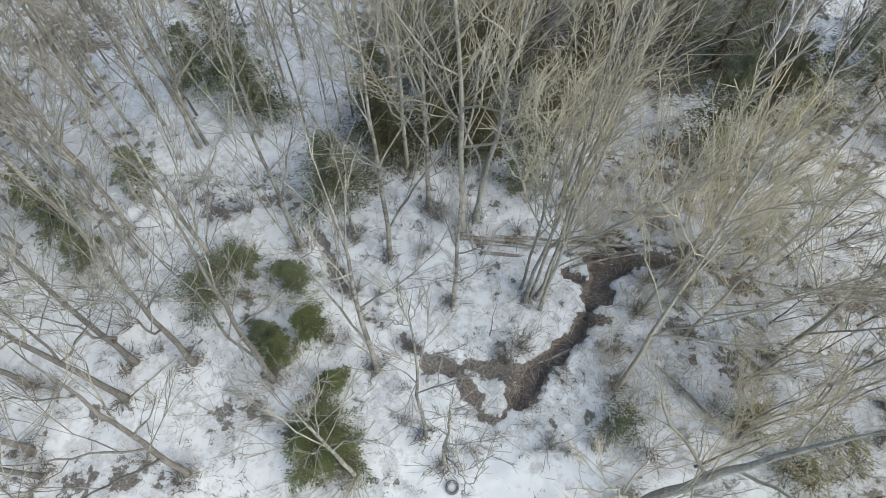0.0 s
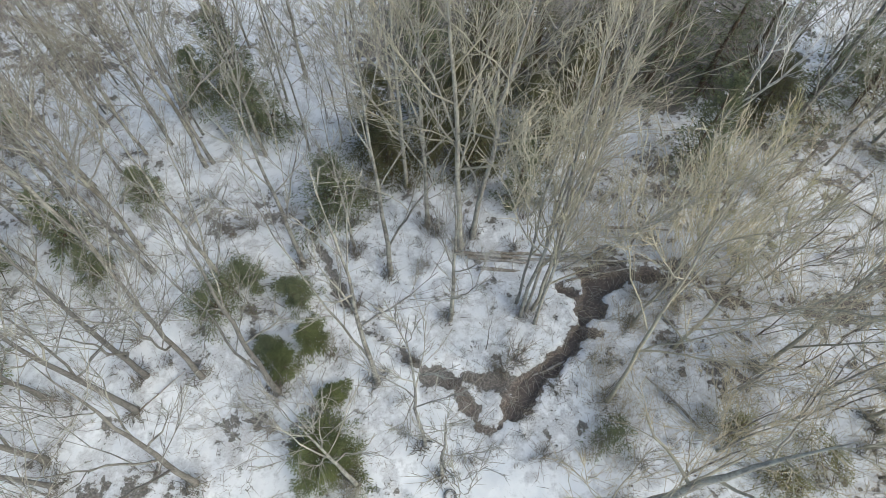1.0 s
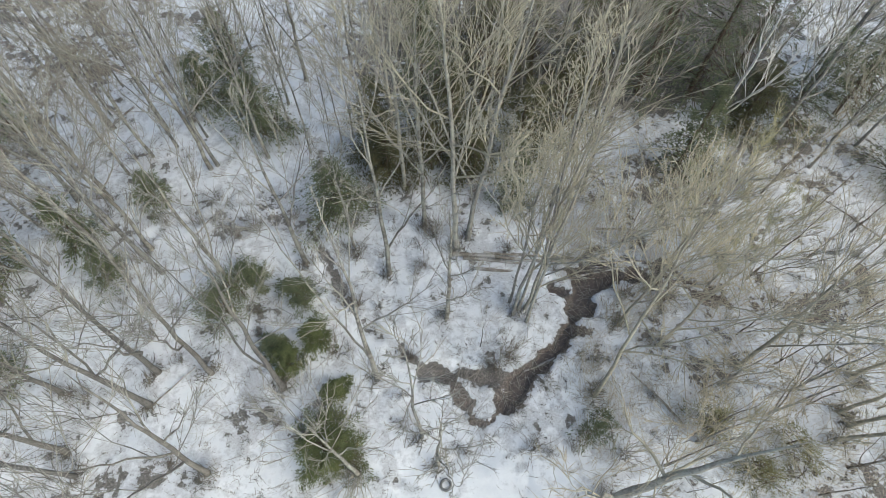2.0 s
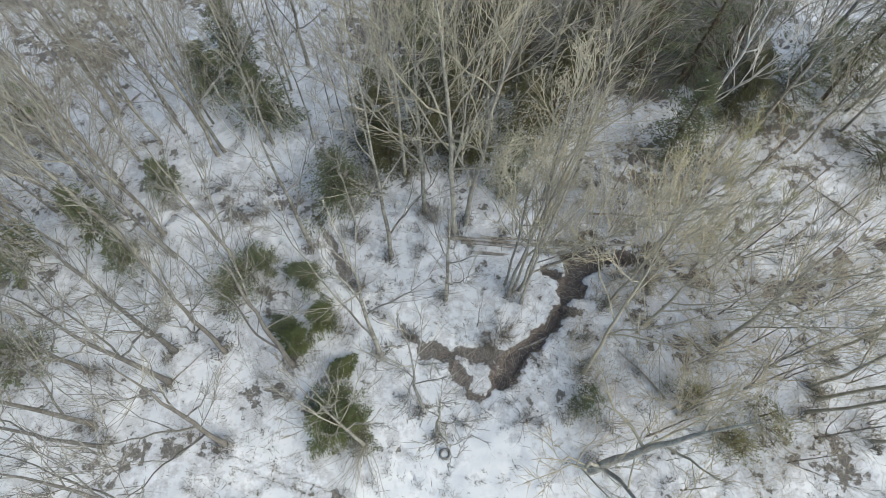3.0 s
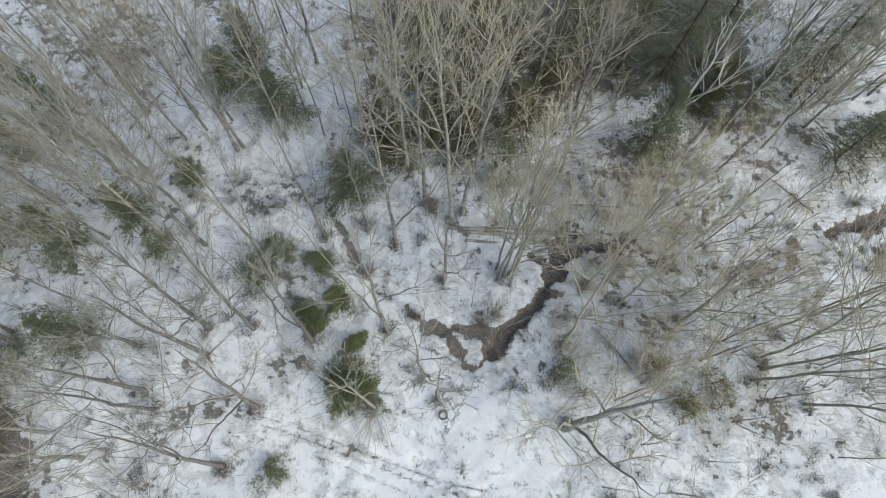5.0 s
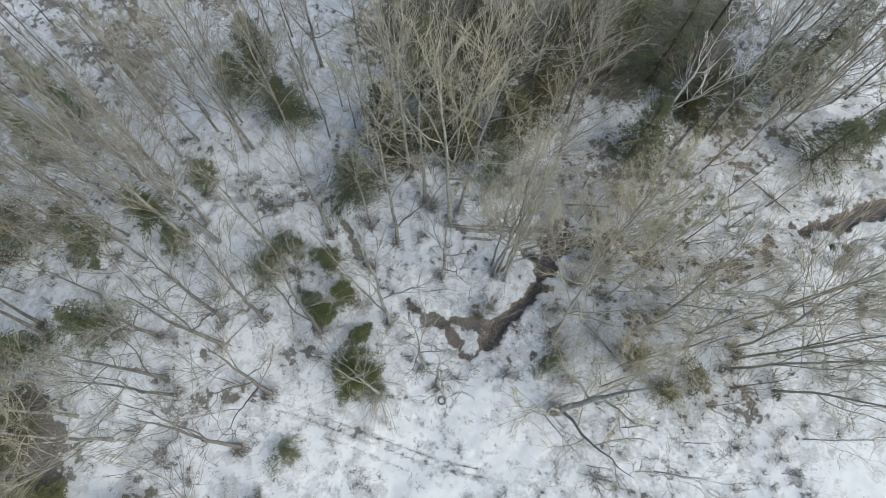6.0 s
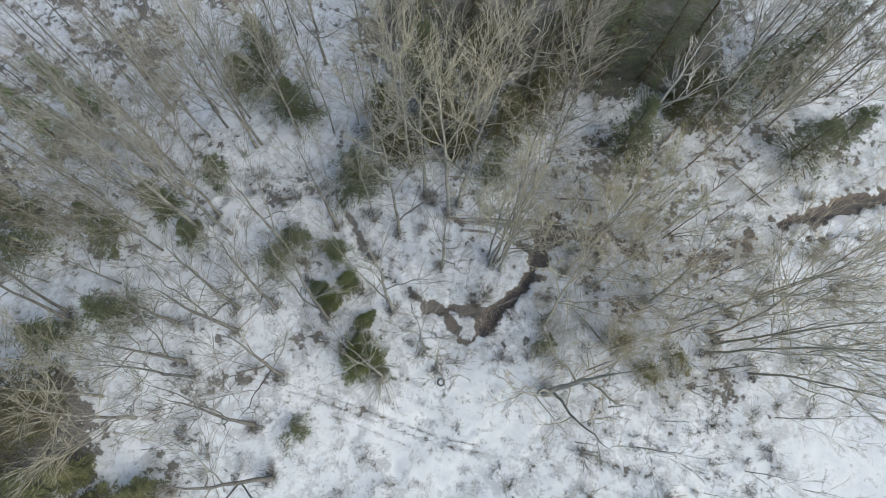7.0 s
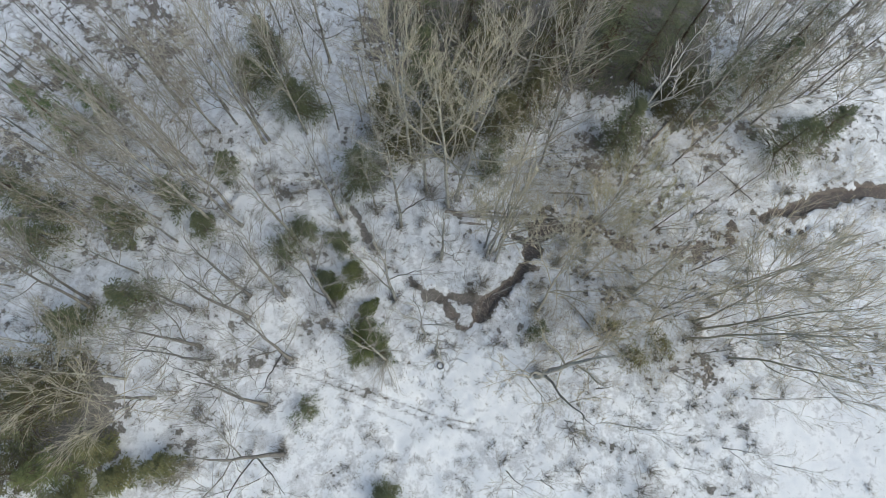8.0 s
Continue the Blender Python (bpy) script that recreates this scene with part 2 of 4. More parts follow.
DITCH = curve([(4.6, 9.0), (2.7, 9.2), (1.0, 9.4), (-0.6, 9.3), (-1.85, 10.6), (-3.4, 11.65), (-4.6, 12.5), (-5.8, 13.8), (-6.9, 15.9), (-8.3, 18.6), (-9.2, 19.4),
               (-11.4, 19.7), (-14.6, 20.0), (-17.8, 19.5), (-19.5, 18.2)])
RUT_A = curve([(-16.0, 4.2), (-13.0, 3.0), (-11.0, 2.5), (-8.0, 1.6), (-5.1, 0.6), (-2.2, -0.4), (0.7, -1.3), (4.0, -1.9)])
# trodden hollows in the snow: x, y, radius
TRODDEN = [(-1.3, 1.9, 0.55), (-2.0, 2.6, 0.4), (3.0, 0.8, 0.42), (2.6, 0.1, 0.35), (3.1, -0.4, 0.3), (-1.0, 0.2, 0.6), (3.6, -1.7, 0.4), (-0.4, 0.1, 0.5), (4.2, 2.4, 0.4),
           (5.0, 3.2, 0.45), (1.2, 4.8, 0.5), (5.6, 1.8, 0.4), (-2.0, 3.4, 0.5), (-17.2, 20.9, 1.3), (-18.6, 21.6, 1.0)]
RUT_B = curve([(-8.0, 0.5), (-6.0, -0.1), (-3.8, -1.0), (-2.1, -1.6)])


def lay(x, y):
    """At places x, y: the height of the ground, how bare of snow it lies, and how leafy what shows is."""
    x, y = np.asarray(x, float), np.asarray(y, float)
    wob = fbm(x / 1.3, y / 1.3, 3)
    ragged = 0.6 * wob + 0.55 * fbm(x / 0.6, y / 0.6 + 31, 2)
    run = np.minimum(far_from(BROOK, x, y), far_from(LOWER_BROOK, x, y))
    ds = np.minimum(run, far_from(STRAND, x, y))
    for u, v, r in PONDS:
        ds = np.minimum(ds, np.hypot(x - u, (y - v) * 1.35) - r)
    dd = far_from(DITCH, x, y)
    field = smooth(24, 33, x - 0.4 * (y + 3)) * smooth(4, -2, y)
    calm = 1 - 0.85 * field
    z = 0.5 * fbm(x / 14, y / 14, 2) + calm * (0.22 * fbm(x / 2.6, y / 2.6, 3) + 0.07 * fbm(x / 0.7, y / 0.7, 2))
    z = np.maximum(z, -0.3 + 0.05 * wob)
    s_in = smooth(0.16, -0.2, ds + ragged)
    d_in = smooth(0.6, 0.1, dd + 0.6 * wob)
    z = z * (1 - 0.75 * s_in) - 0.58 * s_in - 0.26 * d_in * (1 - s_in) * (z > -0.2)
    ra = far_from(RUT_A, x, y)
    rb = far_from(RUT_B, x, y)
    rut = np.maximum(smooth(0.3, 0.08, np.abs(ra - 0.26)), smooth(0.3, 0.08, rb))
    rut = np.maximum(rut, 0.35 * smooth(0.7, 0.3, ra)) * np.clip(0.8 + 1.2 * wob, 0, 1)
    z = z - 0.06 * rut
    dent = np.zeros_like(x)
    for u, v, r in TRODDEN:
        dent = np.maximum(dent, smooth(r, 0.4 * r, np.hypot(x - u, y - v) + 0.4 * wob))
    z = z - 0.1 * dent
    patchy = fbm(x / 3.4 + 50, y / 3.4, 3)
    small = fbm(x / 1.1 + 20, y / 1.1 + 70, 3)
    rim = smooth(0.15, -0.25, far_from(POOL_RIM, x, y) + ragged)
    bank = smooth(0.6, 0.0, run + 1.6 * ragged)
    marsh = smooth(0.9, -0.6, far_from(MARSH, x, y) + 2.2 * wob + 1.2 * patchy)
    brushy = smooth(-1, 4, y) * smooth(8, 15, x) * smooth(30, 24, y) * smooth(46, 36, x)
    bare = 0.205 + 0.34 * np.clip(patchy, -0.15, 1) + 0.34 * np.clip(small, -0.2, 1)
    bare = bare + 0.9 * s_in + 0.75 * rim + 0.22 * bank + 0.2 * marsh + (0.1 + 0.26 * smooth(-10, -8, x) + 0.2 * smooth(-3, 1, x) + 0.15 * np.exp(-((x + 6.5) / 2.2) ** 2)) * d_in + 0.2 * rut * smooth(-13.5, -10, x) * smooth(3.5, 1.0, x) + 0.12 * dent
    bare = bare + 0.06 * brushy + 0.12 * smooth(-18, -27, x) * smooth(8, 14, y) + 0.06 * smooth(17, 27, y) + 0.06 * smooth(4, 12, x) * smooth(16, 24, y)
    # bare needles under the western conifers and the dark ones behind
    bare = bare + 0.55 * smooth(6.5, 3.0, np.hypot(x + 30.5, y + 2.0) + 3 * wob) + 0.4 * smooth(29, 33, y + 1.5 * patchy) * smooth(-10, -3, x) * smooth(30, 26, x)
    bare = bare + 0.06 * smooth(10, 14, x) * smooth(27, 24, x) * smooth(17, 19, y) * smooth(27, 25, y)
    bare = bare + 0.16 * smooth(1.5, 0.5, np.hypot(x - 14.6, (y - 22.2) * 1.5) + wob)
    glade = smooth(7, 2, np.hypot((x - 1.5) / 1.5, y - 0.8)) * (1 - np.clip(rut * 2, 0, 1)) * (1 - s_in) * (1 - rim) * (1 - bank)
    bare = bare * (1 - 0.9 * field) - 0.3 * glade
    leafy = np.clip(s_in + rim + bank + 0.8 * marsh + 0.45 * brushy + 0.4 * d_in * smooth(-3, 1, x) + 0.4 * smooth(28, 32, y), 0, 1)
    return z, bare, leafy


def level(x, y):
    return float(lay(np.array([x]), np.array([y]))[0][0])


def spread_axis(lo, hi, step):
    core = np.arange(lo, hi + step / 2, step)
    out = np.array([step * 1.35 ** k for k in range(1, 27)]).cumsum()
    return np.concatenate([lo - out[::-1], core, hi + out])


def build_ground():
    xs, ys = spread_axis(-46, 46, 0.22), spread_axis(-14, 46, 0.22)
    x, y = np.meshgrid(xs, ys)
    z, bare, leafy = lay(x.ravel(), y.ravel())
    inside = smooth(90, 60, np.hypot(x.ravel(), y.ravel() - 15))
    z, bare = z * inside, bare * inside
    nx, ny = len(xs), len(ys)
    i = (np.arange(ny - 1)[:, None] * nx + np.arange(nx - 1)[None]).ravel()
    b = Buf()
    b.add(np.stack([x.ravel(), y.ravel(), z], 1), np.stack([i, i + 1, i + nx + 1, i + nx], 1))
    me = b.mesh("ground", SNOW)
    me.attributes.new("bare", "FLOAT", "POINT").data.foreach_set("value", bare.astype(np.float32))
    me.attributes.new("leafy", "FLOAT", "POINT").data.foreach_set("value", leafy.astype(np.float32))
    tagged(link("ground", me), "patchy snow over brown leaf litter on the forest floor", "ground", kind="structure")


build_ground()


def build_water():
    """The level of the brook, under the banks and out to where it comes to light again."""
    b = Buf()
    for x0, x1, y0, y1 in ((1.5, 15.5, 5.0, 19.0), (27.0, 64.0, 14.5, 25.0)):
        xs, ys = np.linspace(x0, x1, 24), np.linspace(y0, y1, 24)
        x, y = np.meshgrid(xs, ys)
        i = (np.arange(23)[:, None] * 24 + np.arange(23)[None]).ravel()
        b.add(np.stack([x.ravel(), y.ravel(), np.full(x.size, -0.44)], 1), np.stack([i, i + 1, i + 25, i + 24], 1))
    tagged(link("water", b.mesh("water", WATER)), "shallow dark brown woodland stream over dead leaves", "stream", kind="structure")


build_water()


# ---- bare broadleaved trees ----
def turned(rs, d, low, high):
    """Directions that leave the directions d at angles between low and high degrees."""
    side = unit(np.cross(d, rs.normal(size=d.shape)))
    a = np.radians(rs.uniform(low, high, (len(d), 1)))
    return unit(d * np.cos(a) + side * np.sin(a))


def grown(rs, start, heading, length, n, rise, wobble):
    """Bent paths of branches: from start along heading, turning up by rise."""
    u = np.linspace(0, 1, n)[None, :, None]
    up = np.array([0, 0, 1.0])
    p = start[:, None] + length[:, None, None] * (heading[:, None] * (u - 0.5 * rise * u * u) + up * 0.5 * rise * u * u)
    bend = np.cumsum(rs.normal(size=(len(start), n, 3)), axis=1) * wobble * length[:, None, None] / n
    bend[:, 0] = 0
    return p + bend


def along_path(paths, which, s):
    n = paths.shape[1]
    f = np.clip(s, 0, 0.999) * (n - 1)
    k = f.astype(int)
    w = (f - k)[:, None]
    a, b = paths[which, k], paths[which, k + 1]
    return a * (1 - w) + b * w, unit(b - a)


def bare_tree(seed, height, radius, lean=(0, 0), forks=1, crown=0.4, reach=0.3, limbs=13, fork_at=0.3, open_angle=(28, 52),
              trunk_mat=None, limb_mat=None, name="bare_tree", subs=6, twigs=9, droop=0.0, fine=1, thick=1.0, twig_mat=None):
    """A leafless tree: trunk, leaders, limbs with side branches, and a crown of twigs. Its foot is at the origin."""
    rs = np.random.RandomState(seed)
    trunk_mat, limb_mat = trunk_mat or BARK_GREY, limb_mat or TWIG_GREY
    twig_mat = twig_mat or limb_mat
    root = new(name)
    radius = radius * 0.86
    n = 12
    s = np.linspace(0, 1, n)
    drift = np.cumsum(rs.normal(size=(n, 2)), axis=0) * 0.011 * height / 3
    drift -= drift[0] + (drift[-1] - drift[0]) * s[:, None]
    stem = np.zeros((1, n, 3))
    stem[0, :, :2] = np.array(lean)[None] * (s ** 1.3)[:, None] + drift
    stem[0, :, 2] = s * height - 0.45 * (1 - s) ** 4
    rad = (radius * ((1 - s) ** 0.85 * 0.92 + 0.04) * (1 + 0.35 * np.exp(-s * height / 0.5)))[None]
    b = Buf()
    tubes(b, stem, rad, 8)
    link("trunk", b.mesh("trunk", trunk_mat), root)
    stems, rads = [stem], [rad]
    for k in range(forks - 1):
        f = np.array([fork_at * rs.uniform(0.6, 1.3)])
        p0, d0 = along_path(stem, np.zeros(1, int), f)
        turn = 2.4 * k + rs.uniform(0, 6.28)
        d = unit(np.array([[math.cos(turn) * 0.42, math.sin(turn) * 0.42, 1.0]]))
        ln = height * (1 - f) * rs.uniform(0.8, 1.0)
        path = grown(rs, p0, d, ln, n, 0.2, 0.1)
        r = radius * 0.52 * (1 - f[0]) * ((1 - s) ** 0.85 * 0.95 + 0.04)[None]
        bb = Buf()
        tubes(bb, path, r, 7)
        link("leader", bb.mesh("leader", trunk_mat), root)
        stems.append(path)
        rads.append(r)
    per = max(4, int(limbs * (1.0 if forks == 1 else 1.35 / forks)))
    for si, (st, sr) in enumerate(zip(stems, rads)):
        lo = crown if si == 0 else max(0.15, (crown - fork_at) / (1 - fork_at))
        f = lo + (0.98 - lo) * (np.arange(per) + rs.uniform(0.1, 0.9, per)) / per
        p0, d0 = along_path(st, np.zeros(per, int), f)
        az = np.arange(per) * 2.399 + rs.uniform(-0.5, 0.5, per) + si * 1.3
        rel = (f - lo) / (0.98 - lo)
        ang = np.radians(open_angle[1] + (open_angle[0] - open_angle[1]) * rel + rs.uniform(-11, 5, per))
        d = np.stack([np.cos(az) * np.sin(ang), np.sin(az) * np.sin(ang), np.cos(ang)], 1)
        ln = height * reach * (1.5 - 0.95 * rel) * rs.uniform(0.75, 1.2, per)
        lim = grown(rs, p0, d, ln, 7, 0.3 - droop, 0.13)
        r0 = np.interp(f, s, sr[0]) * 0.5 + 0.004
        lr = np.maximum(thick * r0[:, None] * (1 - np.linspace(0, 1, 7)) ** 0.7, 0.015 * min(1.0, thick))
        count = per * subs
        which = np.repeat(np.arange(per), subs)
        su = np.tile((np.arange(subs) + 0.5) / subs, per) * 0.82 + 0.16 + rs.uniform(-0.06, 0.06, count)
        sp, sd = along_path(lim, which, su)
        sl = ln[which] * (0.7 - 0.42 * su) * rs.uniform(0.6, 1.25, count)
        sub = grown(rs, sp, turned(rs, sd, 14, 36), sl, 3, 0.2 - droop, 0.13)
        sr2 = np.maximum(r0[which][:, None] * 0.44 * (1.1 - su)[:, None] * (1 - 0.8 * np.linspace(0, 1, 3)), 0.0135 * min(1.0, thick))
        tw = np.repeat(np.arange(count), twigs)
        tc = len(tw)
        tp, td = along_path(sub, tw, rs.uniform(0.12, 0.98, tc))
        tl = sl[tw] * rs.uniform(0.3, 0.75, tc)
        twp = grown(rs, tp, turned(rs, td, 12, 34), tl, 3, 0.2 - droop, 0.13)
        fw = np.repeat(np.arange(tc), fine)
        fp, fd = along_path(twp[:, :2], fw, rs.uniform(0.2, 1.0, len(fw)))
        fh, fl = turned(rs, fd, 15, 45), tl[fw] * rs.uniform(0.3, 0.7, len(fw))
        tw2 = np.repeat(np.arange(per), 5)
        tp2, td2 = along_path(lim, tw2, rs.uniform(0.3, 0.99, len(tw2)))
        twp2 = grown(rs, tp2, turned(rs, td2, 14, 38), ln[tw2] * rs.uniform(0.15, 0.4, len(tw2)), 3, 0.2 - droop, 0.12)
        for k in range(per):
            bb = Buf()
            tubes(bb, lim[k:k + 1], lr[k:k + 1], 5)
            tubes(bb, sub[which == k], sr2[which == k], 3)
            limb = link("limb", bb.mesh("limb", limb_mat), root)
            tb = Buf()
            for own, paths, thin in ((which[tw] == k, twp, 0.0115), (tw2 == k, twp2, 0.012)):
                mine = paths[own][:, :2]
                tubes(tb, mine, np.tile([thin, thin * 0.78], (len(mine), 1)) * thick, 3, tip=1.0)
            own = which[tw][fw] == k
            if own.any():
                spikes(tb, fp[own], fh[own], fl[own], 0.009 * thick)
            tagged(link("twig_spray", tb.mesh("twig_spray", twig_mat), limb), kind="stuff")
    return root


def set_at(ob, x, y, turn=0.0, scale=1.0):
    ob.matrix_basis = pose(x, y, level(x, y), 0, 0, turn) @ Matrix.Scale(scale, 4)
    return ob


BARK_MID = bark("mid_grey_bark", (0.17, 0.162, 0.148), (0.37, 0.354, 0.324))
PALE_BRIGHT = bark("bright_pale_bark", (0.28, 0.262, 0.205), (0.52, 0.49, 0.395), (0.48, 0.455, 0.37))
GREY, PALE, TAN = TWIG_GREY, TWIG_PALE, TWIG_TAN
# x, y, height, trunk radius, leaders, bare part of the trunk, reach of the limbs
WEST_TREES = [
    (-16.4, 9.1, 14.5, 0.21, 2, 0.35, 0.27), (-16.4, 7.2, 14.8, 0.23, 2, 0.33, 0.28), (-13.3, 9.1, 15.7, 0.19, 2, 0.38, 0.25),
    (-8.9, 8.3, 16.0, 0.2, 2, 0.36, 0.25), (-20.2, 4.6, 13.2, 0.2, 2, 0.35, 0.3), (-19.3, 3.4, 13.4, 0.16, 1, 0.4, 0.28),
    (-12.3, 3.6, 14.5, 0.2, 3, 0.28, 0.3), (-14.1, -0.2, 16.5, 0.19, 2, 0.32, 0.28), 
    (-21.6, 7.8, 10.0, 0.19, 2, 0.3, 0.33), (-12.3, -4.1, 18.0, 0.23, 2, 0.35, 0.28), (-30.0, 7.8, 13.0, 0.2, 1, 0.45, 0.26),
    (-30.6, 8.6, 12.3, 0.17, 1, 0.4, 0.28),
]
BROOK_TREES = [
    (-3.5, 9.0, 17.5, 0.2, 2, 0.4, 0.22), (-0.8, 5.7, 17.0, 0.13, 1, 0.45, 0.16), (0.2, 4.3, 12.5, 0.13, 2, 0.4, 0.18),
    (0.5, 12.8, 12.6, 0.17, 2, 0.4, 0.22), (-3.2, 15.9, 18.5, 0.19, 2, 0.4, 0.26), (-8.7, 16.5, 15.5, 0.19, 2, 0.38, 0.24),
    (-13.0, 14.6, 15.0, 0.17, 2, 0.4, 0.24), (-5.6, 17.8, 13.0, 0.1, 1, 0.35, 0.16), (-1.0, 19.5, 18.0, 0.19, 2, 0.35, 0.24), (-4.2, 3.7, 13.0, 0.15, 2, 0.42, 0.26),
]
TALL_TREES = [
    (1.2, 17.9, 21.0, 0.23, 2, 0.36, 0.28), (1.9, 18.5, 21.0, 0.21, 2, 0.38, 0.28), 
    (-3.6, 26.0, 18.0, 0.19, 2, 0.3, 0.24), (-2.6, 22.6, 18.5, 0.18, 2, 0.3, 0.24),
]
CLUMP_TREES = [
    (4.7, 13.1, 21.0, 0.14, 2, 0.2, 0.15), (5.4, 13.5, 21.5, 0.13, 2, 0.22, 0.15), (5.5, 12.6, 20.0, 0.13, 2, 0.2, 0.15),
    (4.5, 13.9, 19.5, 0.11, 2, 0.2, 0.15), (5.0, 13.4, 20.5, 0.12, 2, 0.22, 0.14), (5.9, 13.9, 18.0, 0.1, 2, 0.2, 0.16),
]
EAST_TREES = [
    (9.2, 8.1, 19.0, 0.15, 2, 0.35, 0.26), (11.2, 12.5, 15.0, 0.11, 2, 0.3, 0.28),
    (23.0, 7.3, 19.5, 0.13, 3, 0.3, 0.28), (24.6, 9.4, 16.6, 0.13, 3, 0.3, 0.28), (23.3, 6.6, 20.0, 0.13, 3, 0.3, 0.26),
    (25.9, 4.3, 15.7, 0.13, 3, 0.3, 0.3), (22.4, 5.9, 20.0, 0.13, 3, 0.3, 0.27), (17.8, 9.9, 15.0, 0.16, 2, 0.3, 0.3),
    (13.4, 11.2, 14.0, 0.12, 2, 0.25, 0.26), (13.6, 15.0, 12.0, 0.1, 2, 0.25, 0.28),
    (27.5, 10.5, 13.0, 0.13, 3, 0.3, 0.28),
]
NORTH_TREES = [
    (7.9, 28.5, 17.6, 0.2, 2, 0.3, 0.28), (11.6, 28.6, 15.0, 0.19, 3, 0.25, 0.3), (-11.0, 33.2, 11.5, 0.21, 3, 0.25, 0.3),
    (-9.6, 25.6, 11.3, 0.11, 1, 0.5, 0.16), (-11.4, 27.9, 7.3, 0.12, 1, 0.5, 0.18), (-12.6, 25.1, 15.6, 0.15, 2, 0.3, 0.25),
    (-16.5, 23.9, 16.6, 0.18, 2, 0.3, 0.28), (-16.1, 24.3, 15.9, 0.16, 2, 0.3, 0.28), (3.5, 26.5, 16.5, 0.17, 2, 0.3, 0.24),
    (24.0, 26.6, 16.0, 0.17, 2, 0.3, 0.28), (28.1, 31.6, 13.5, 0.24, 2, 0.3, 0.28),
]
NORTHEAST_TREES = [(31.0, 27.0, 12.0, 0.14, 2, 0.3, 0.26), (34.5, 30.5, 13.0, 0.15, 3, 0.25, 0.28), (37.0, 27.5, 9.0, 0.1, 2, 0.3, 0.28), (27.0, 25.0, 11.0, 0.12, 2, 0.3, 0.26)]
NORTHWEST_TREES = [
    (-24.9, 27.8, 15.0, 0.25, 2, 0.4, 0.26), (-29.1, 30.6, 7.7, 0.17, 1, 0.5, 0.28), (-40.0, 31.5, 9.5, 0.13, 1, 0.4, 0.24),
    (-20.4, 15.9, 19.0, 0.19, 2, 0.35, 0.25), (-17.8, 15.6, 19.0, 0.18, 2, 0.38, 0.24), (-19.0, 17.3, 17.5, 0.17, 2, 0.35, 0.25),
    (-25.3, 21.1, 15.5, 0.17, 2, 0.3, 0.28), (-29.1, 24.6, 13.4, 0.16, 2, 0.3, 0.28), (-23.9, 22.3, 15.1, 0.18, 2, 0.3, 0.28),
]


# how far the tops stand off the feet
WEST_LEAN = [(0.5, 0.8), (0.1, 0.2), (0.8, 1.1), (0.8, 0.8), (0, 0), (0, -0.3), (0.5, 1.4), (0.1, 1.6), (0.2, 0.5), (-0.3, 1.5), (0.6, 1.8), (1.0, 2.7)]
TALL_LEAN = [(-1.4, 0), (1.9, -0.3), (0, 0)]
EAST_LEAN = {(9.2, 8.1): (-1.2, 1.1), (23.0, 7.3): (-0.9, 2.2), (23.3, 6.6): (0.3, -1.2), (25.9, 4.3): (0.1, -3.0), (22.4, 5.9): (0.3, -2.3), (17.8, 9.9): (-0.6, 1.0)}


def plant(rows, seed, trunk_mat, limb_mat, label, group, leans=(), **more):
    made = []
    for k, (x, y, h, r, forks, crown, reach) in enumerate(rows):
        lean = leans.get((x, y), (0, 0)) if isinstance(leans, dict) else leans[k] if k < len(leans) else (0, 0)
        t = bare_tree(seed + k, h, r, lean=lean, forks=forks, crown=crown, reach=reach, trunk_mat=trunk_mat, limb_mat=limb_mat, **more)
        tagged(set_at(t, x, y, 0), label, "tree", group)
        made.append(t)
    return made


GROVE = "bare trees of the wood"
plant(WEST_TREES, 100, BARK_DARK, BARK_GREY, "leafless grey tree with dark trunk rising from snow", GROVE, WEST_LEAN, twig_mat=GREY, limbs=10, subs=5, twigs=3, open_angle=(22, 46))
for k, (x, y, h) in enumerate([(19.0, 7.2, 7.5), (20.6, 8.6, 8.0), (16.6, 8.9, 6.5), (14.6, 5.6, 6.0)]):
    t = bare_tree(480 + k, h, 0.11, forks=4, crown=0.25, reach=0.42, limbs=10, subs=4, twigs=2, fork_at=0.15, open_angle=(35, 75), trunk_mat=BARK_MID, limb_mat=TAN, twig_mat=TAN, droop=0.32)
    tagged(set_at(t, x, y), "low tan leafless tree with arching drooping branches", "tree", GROVE)
spread_tree = bare_tree(108, 13.5, 0.17, lean=(0, 0.6), forks=4, crown=0.35, reach=0.34, limbs=16, subs=6, twigs=5, open_angle=(30, 70), trunk_mat=BARK_GREY, limb_mat=PALE, twig_mat=PALE, droop=0.2)
tagged(set_at(spread_tree, -23.4, 0.2), "pale leafless tree with wide arching crown over conifers", "tree", GROVE)
second_tree = bare_tree(109, 11.5, 0.15, lean=(-0.4, 0.3), forks=3, crown=0.3, reach=0.36, limbs=15, subs=6, twigs=4, open_angle=(30, 70), trunk_mat=BARK_GREY, limb_mat=PALE, twig_mat=PALE, droop=0.2)
tagged(set_at(second_tree, -26.2, 1.8), "pale leafless tree with wide arching crown over conifers", "tree", GROVE)
plant(BROOK_TREES, 200, BARK_GREY, BARK_MID, "slender leafless grey tree beside the snowy ditch", GROVE, limbs=10, subs=4, twigs=3, open_angle=(20, 42))
plant(TALL_TREES, 300, BARK_MID, PALE, "tall leafless tree with pale upswept branches", GROVE, TALL_LEAN, limbs=18, subs=5, twigs=3, open_angle=(22, 58), thick=1.0, twig_mat=PALE_BRIGHT)
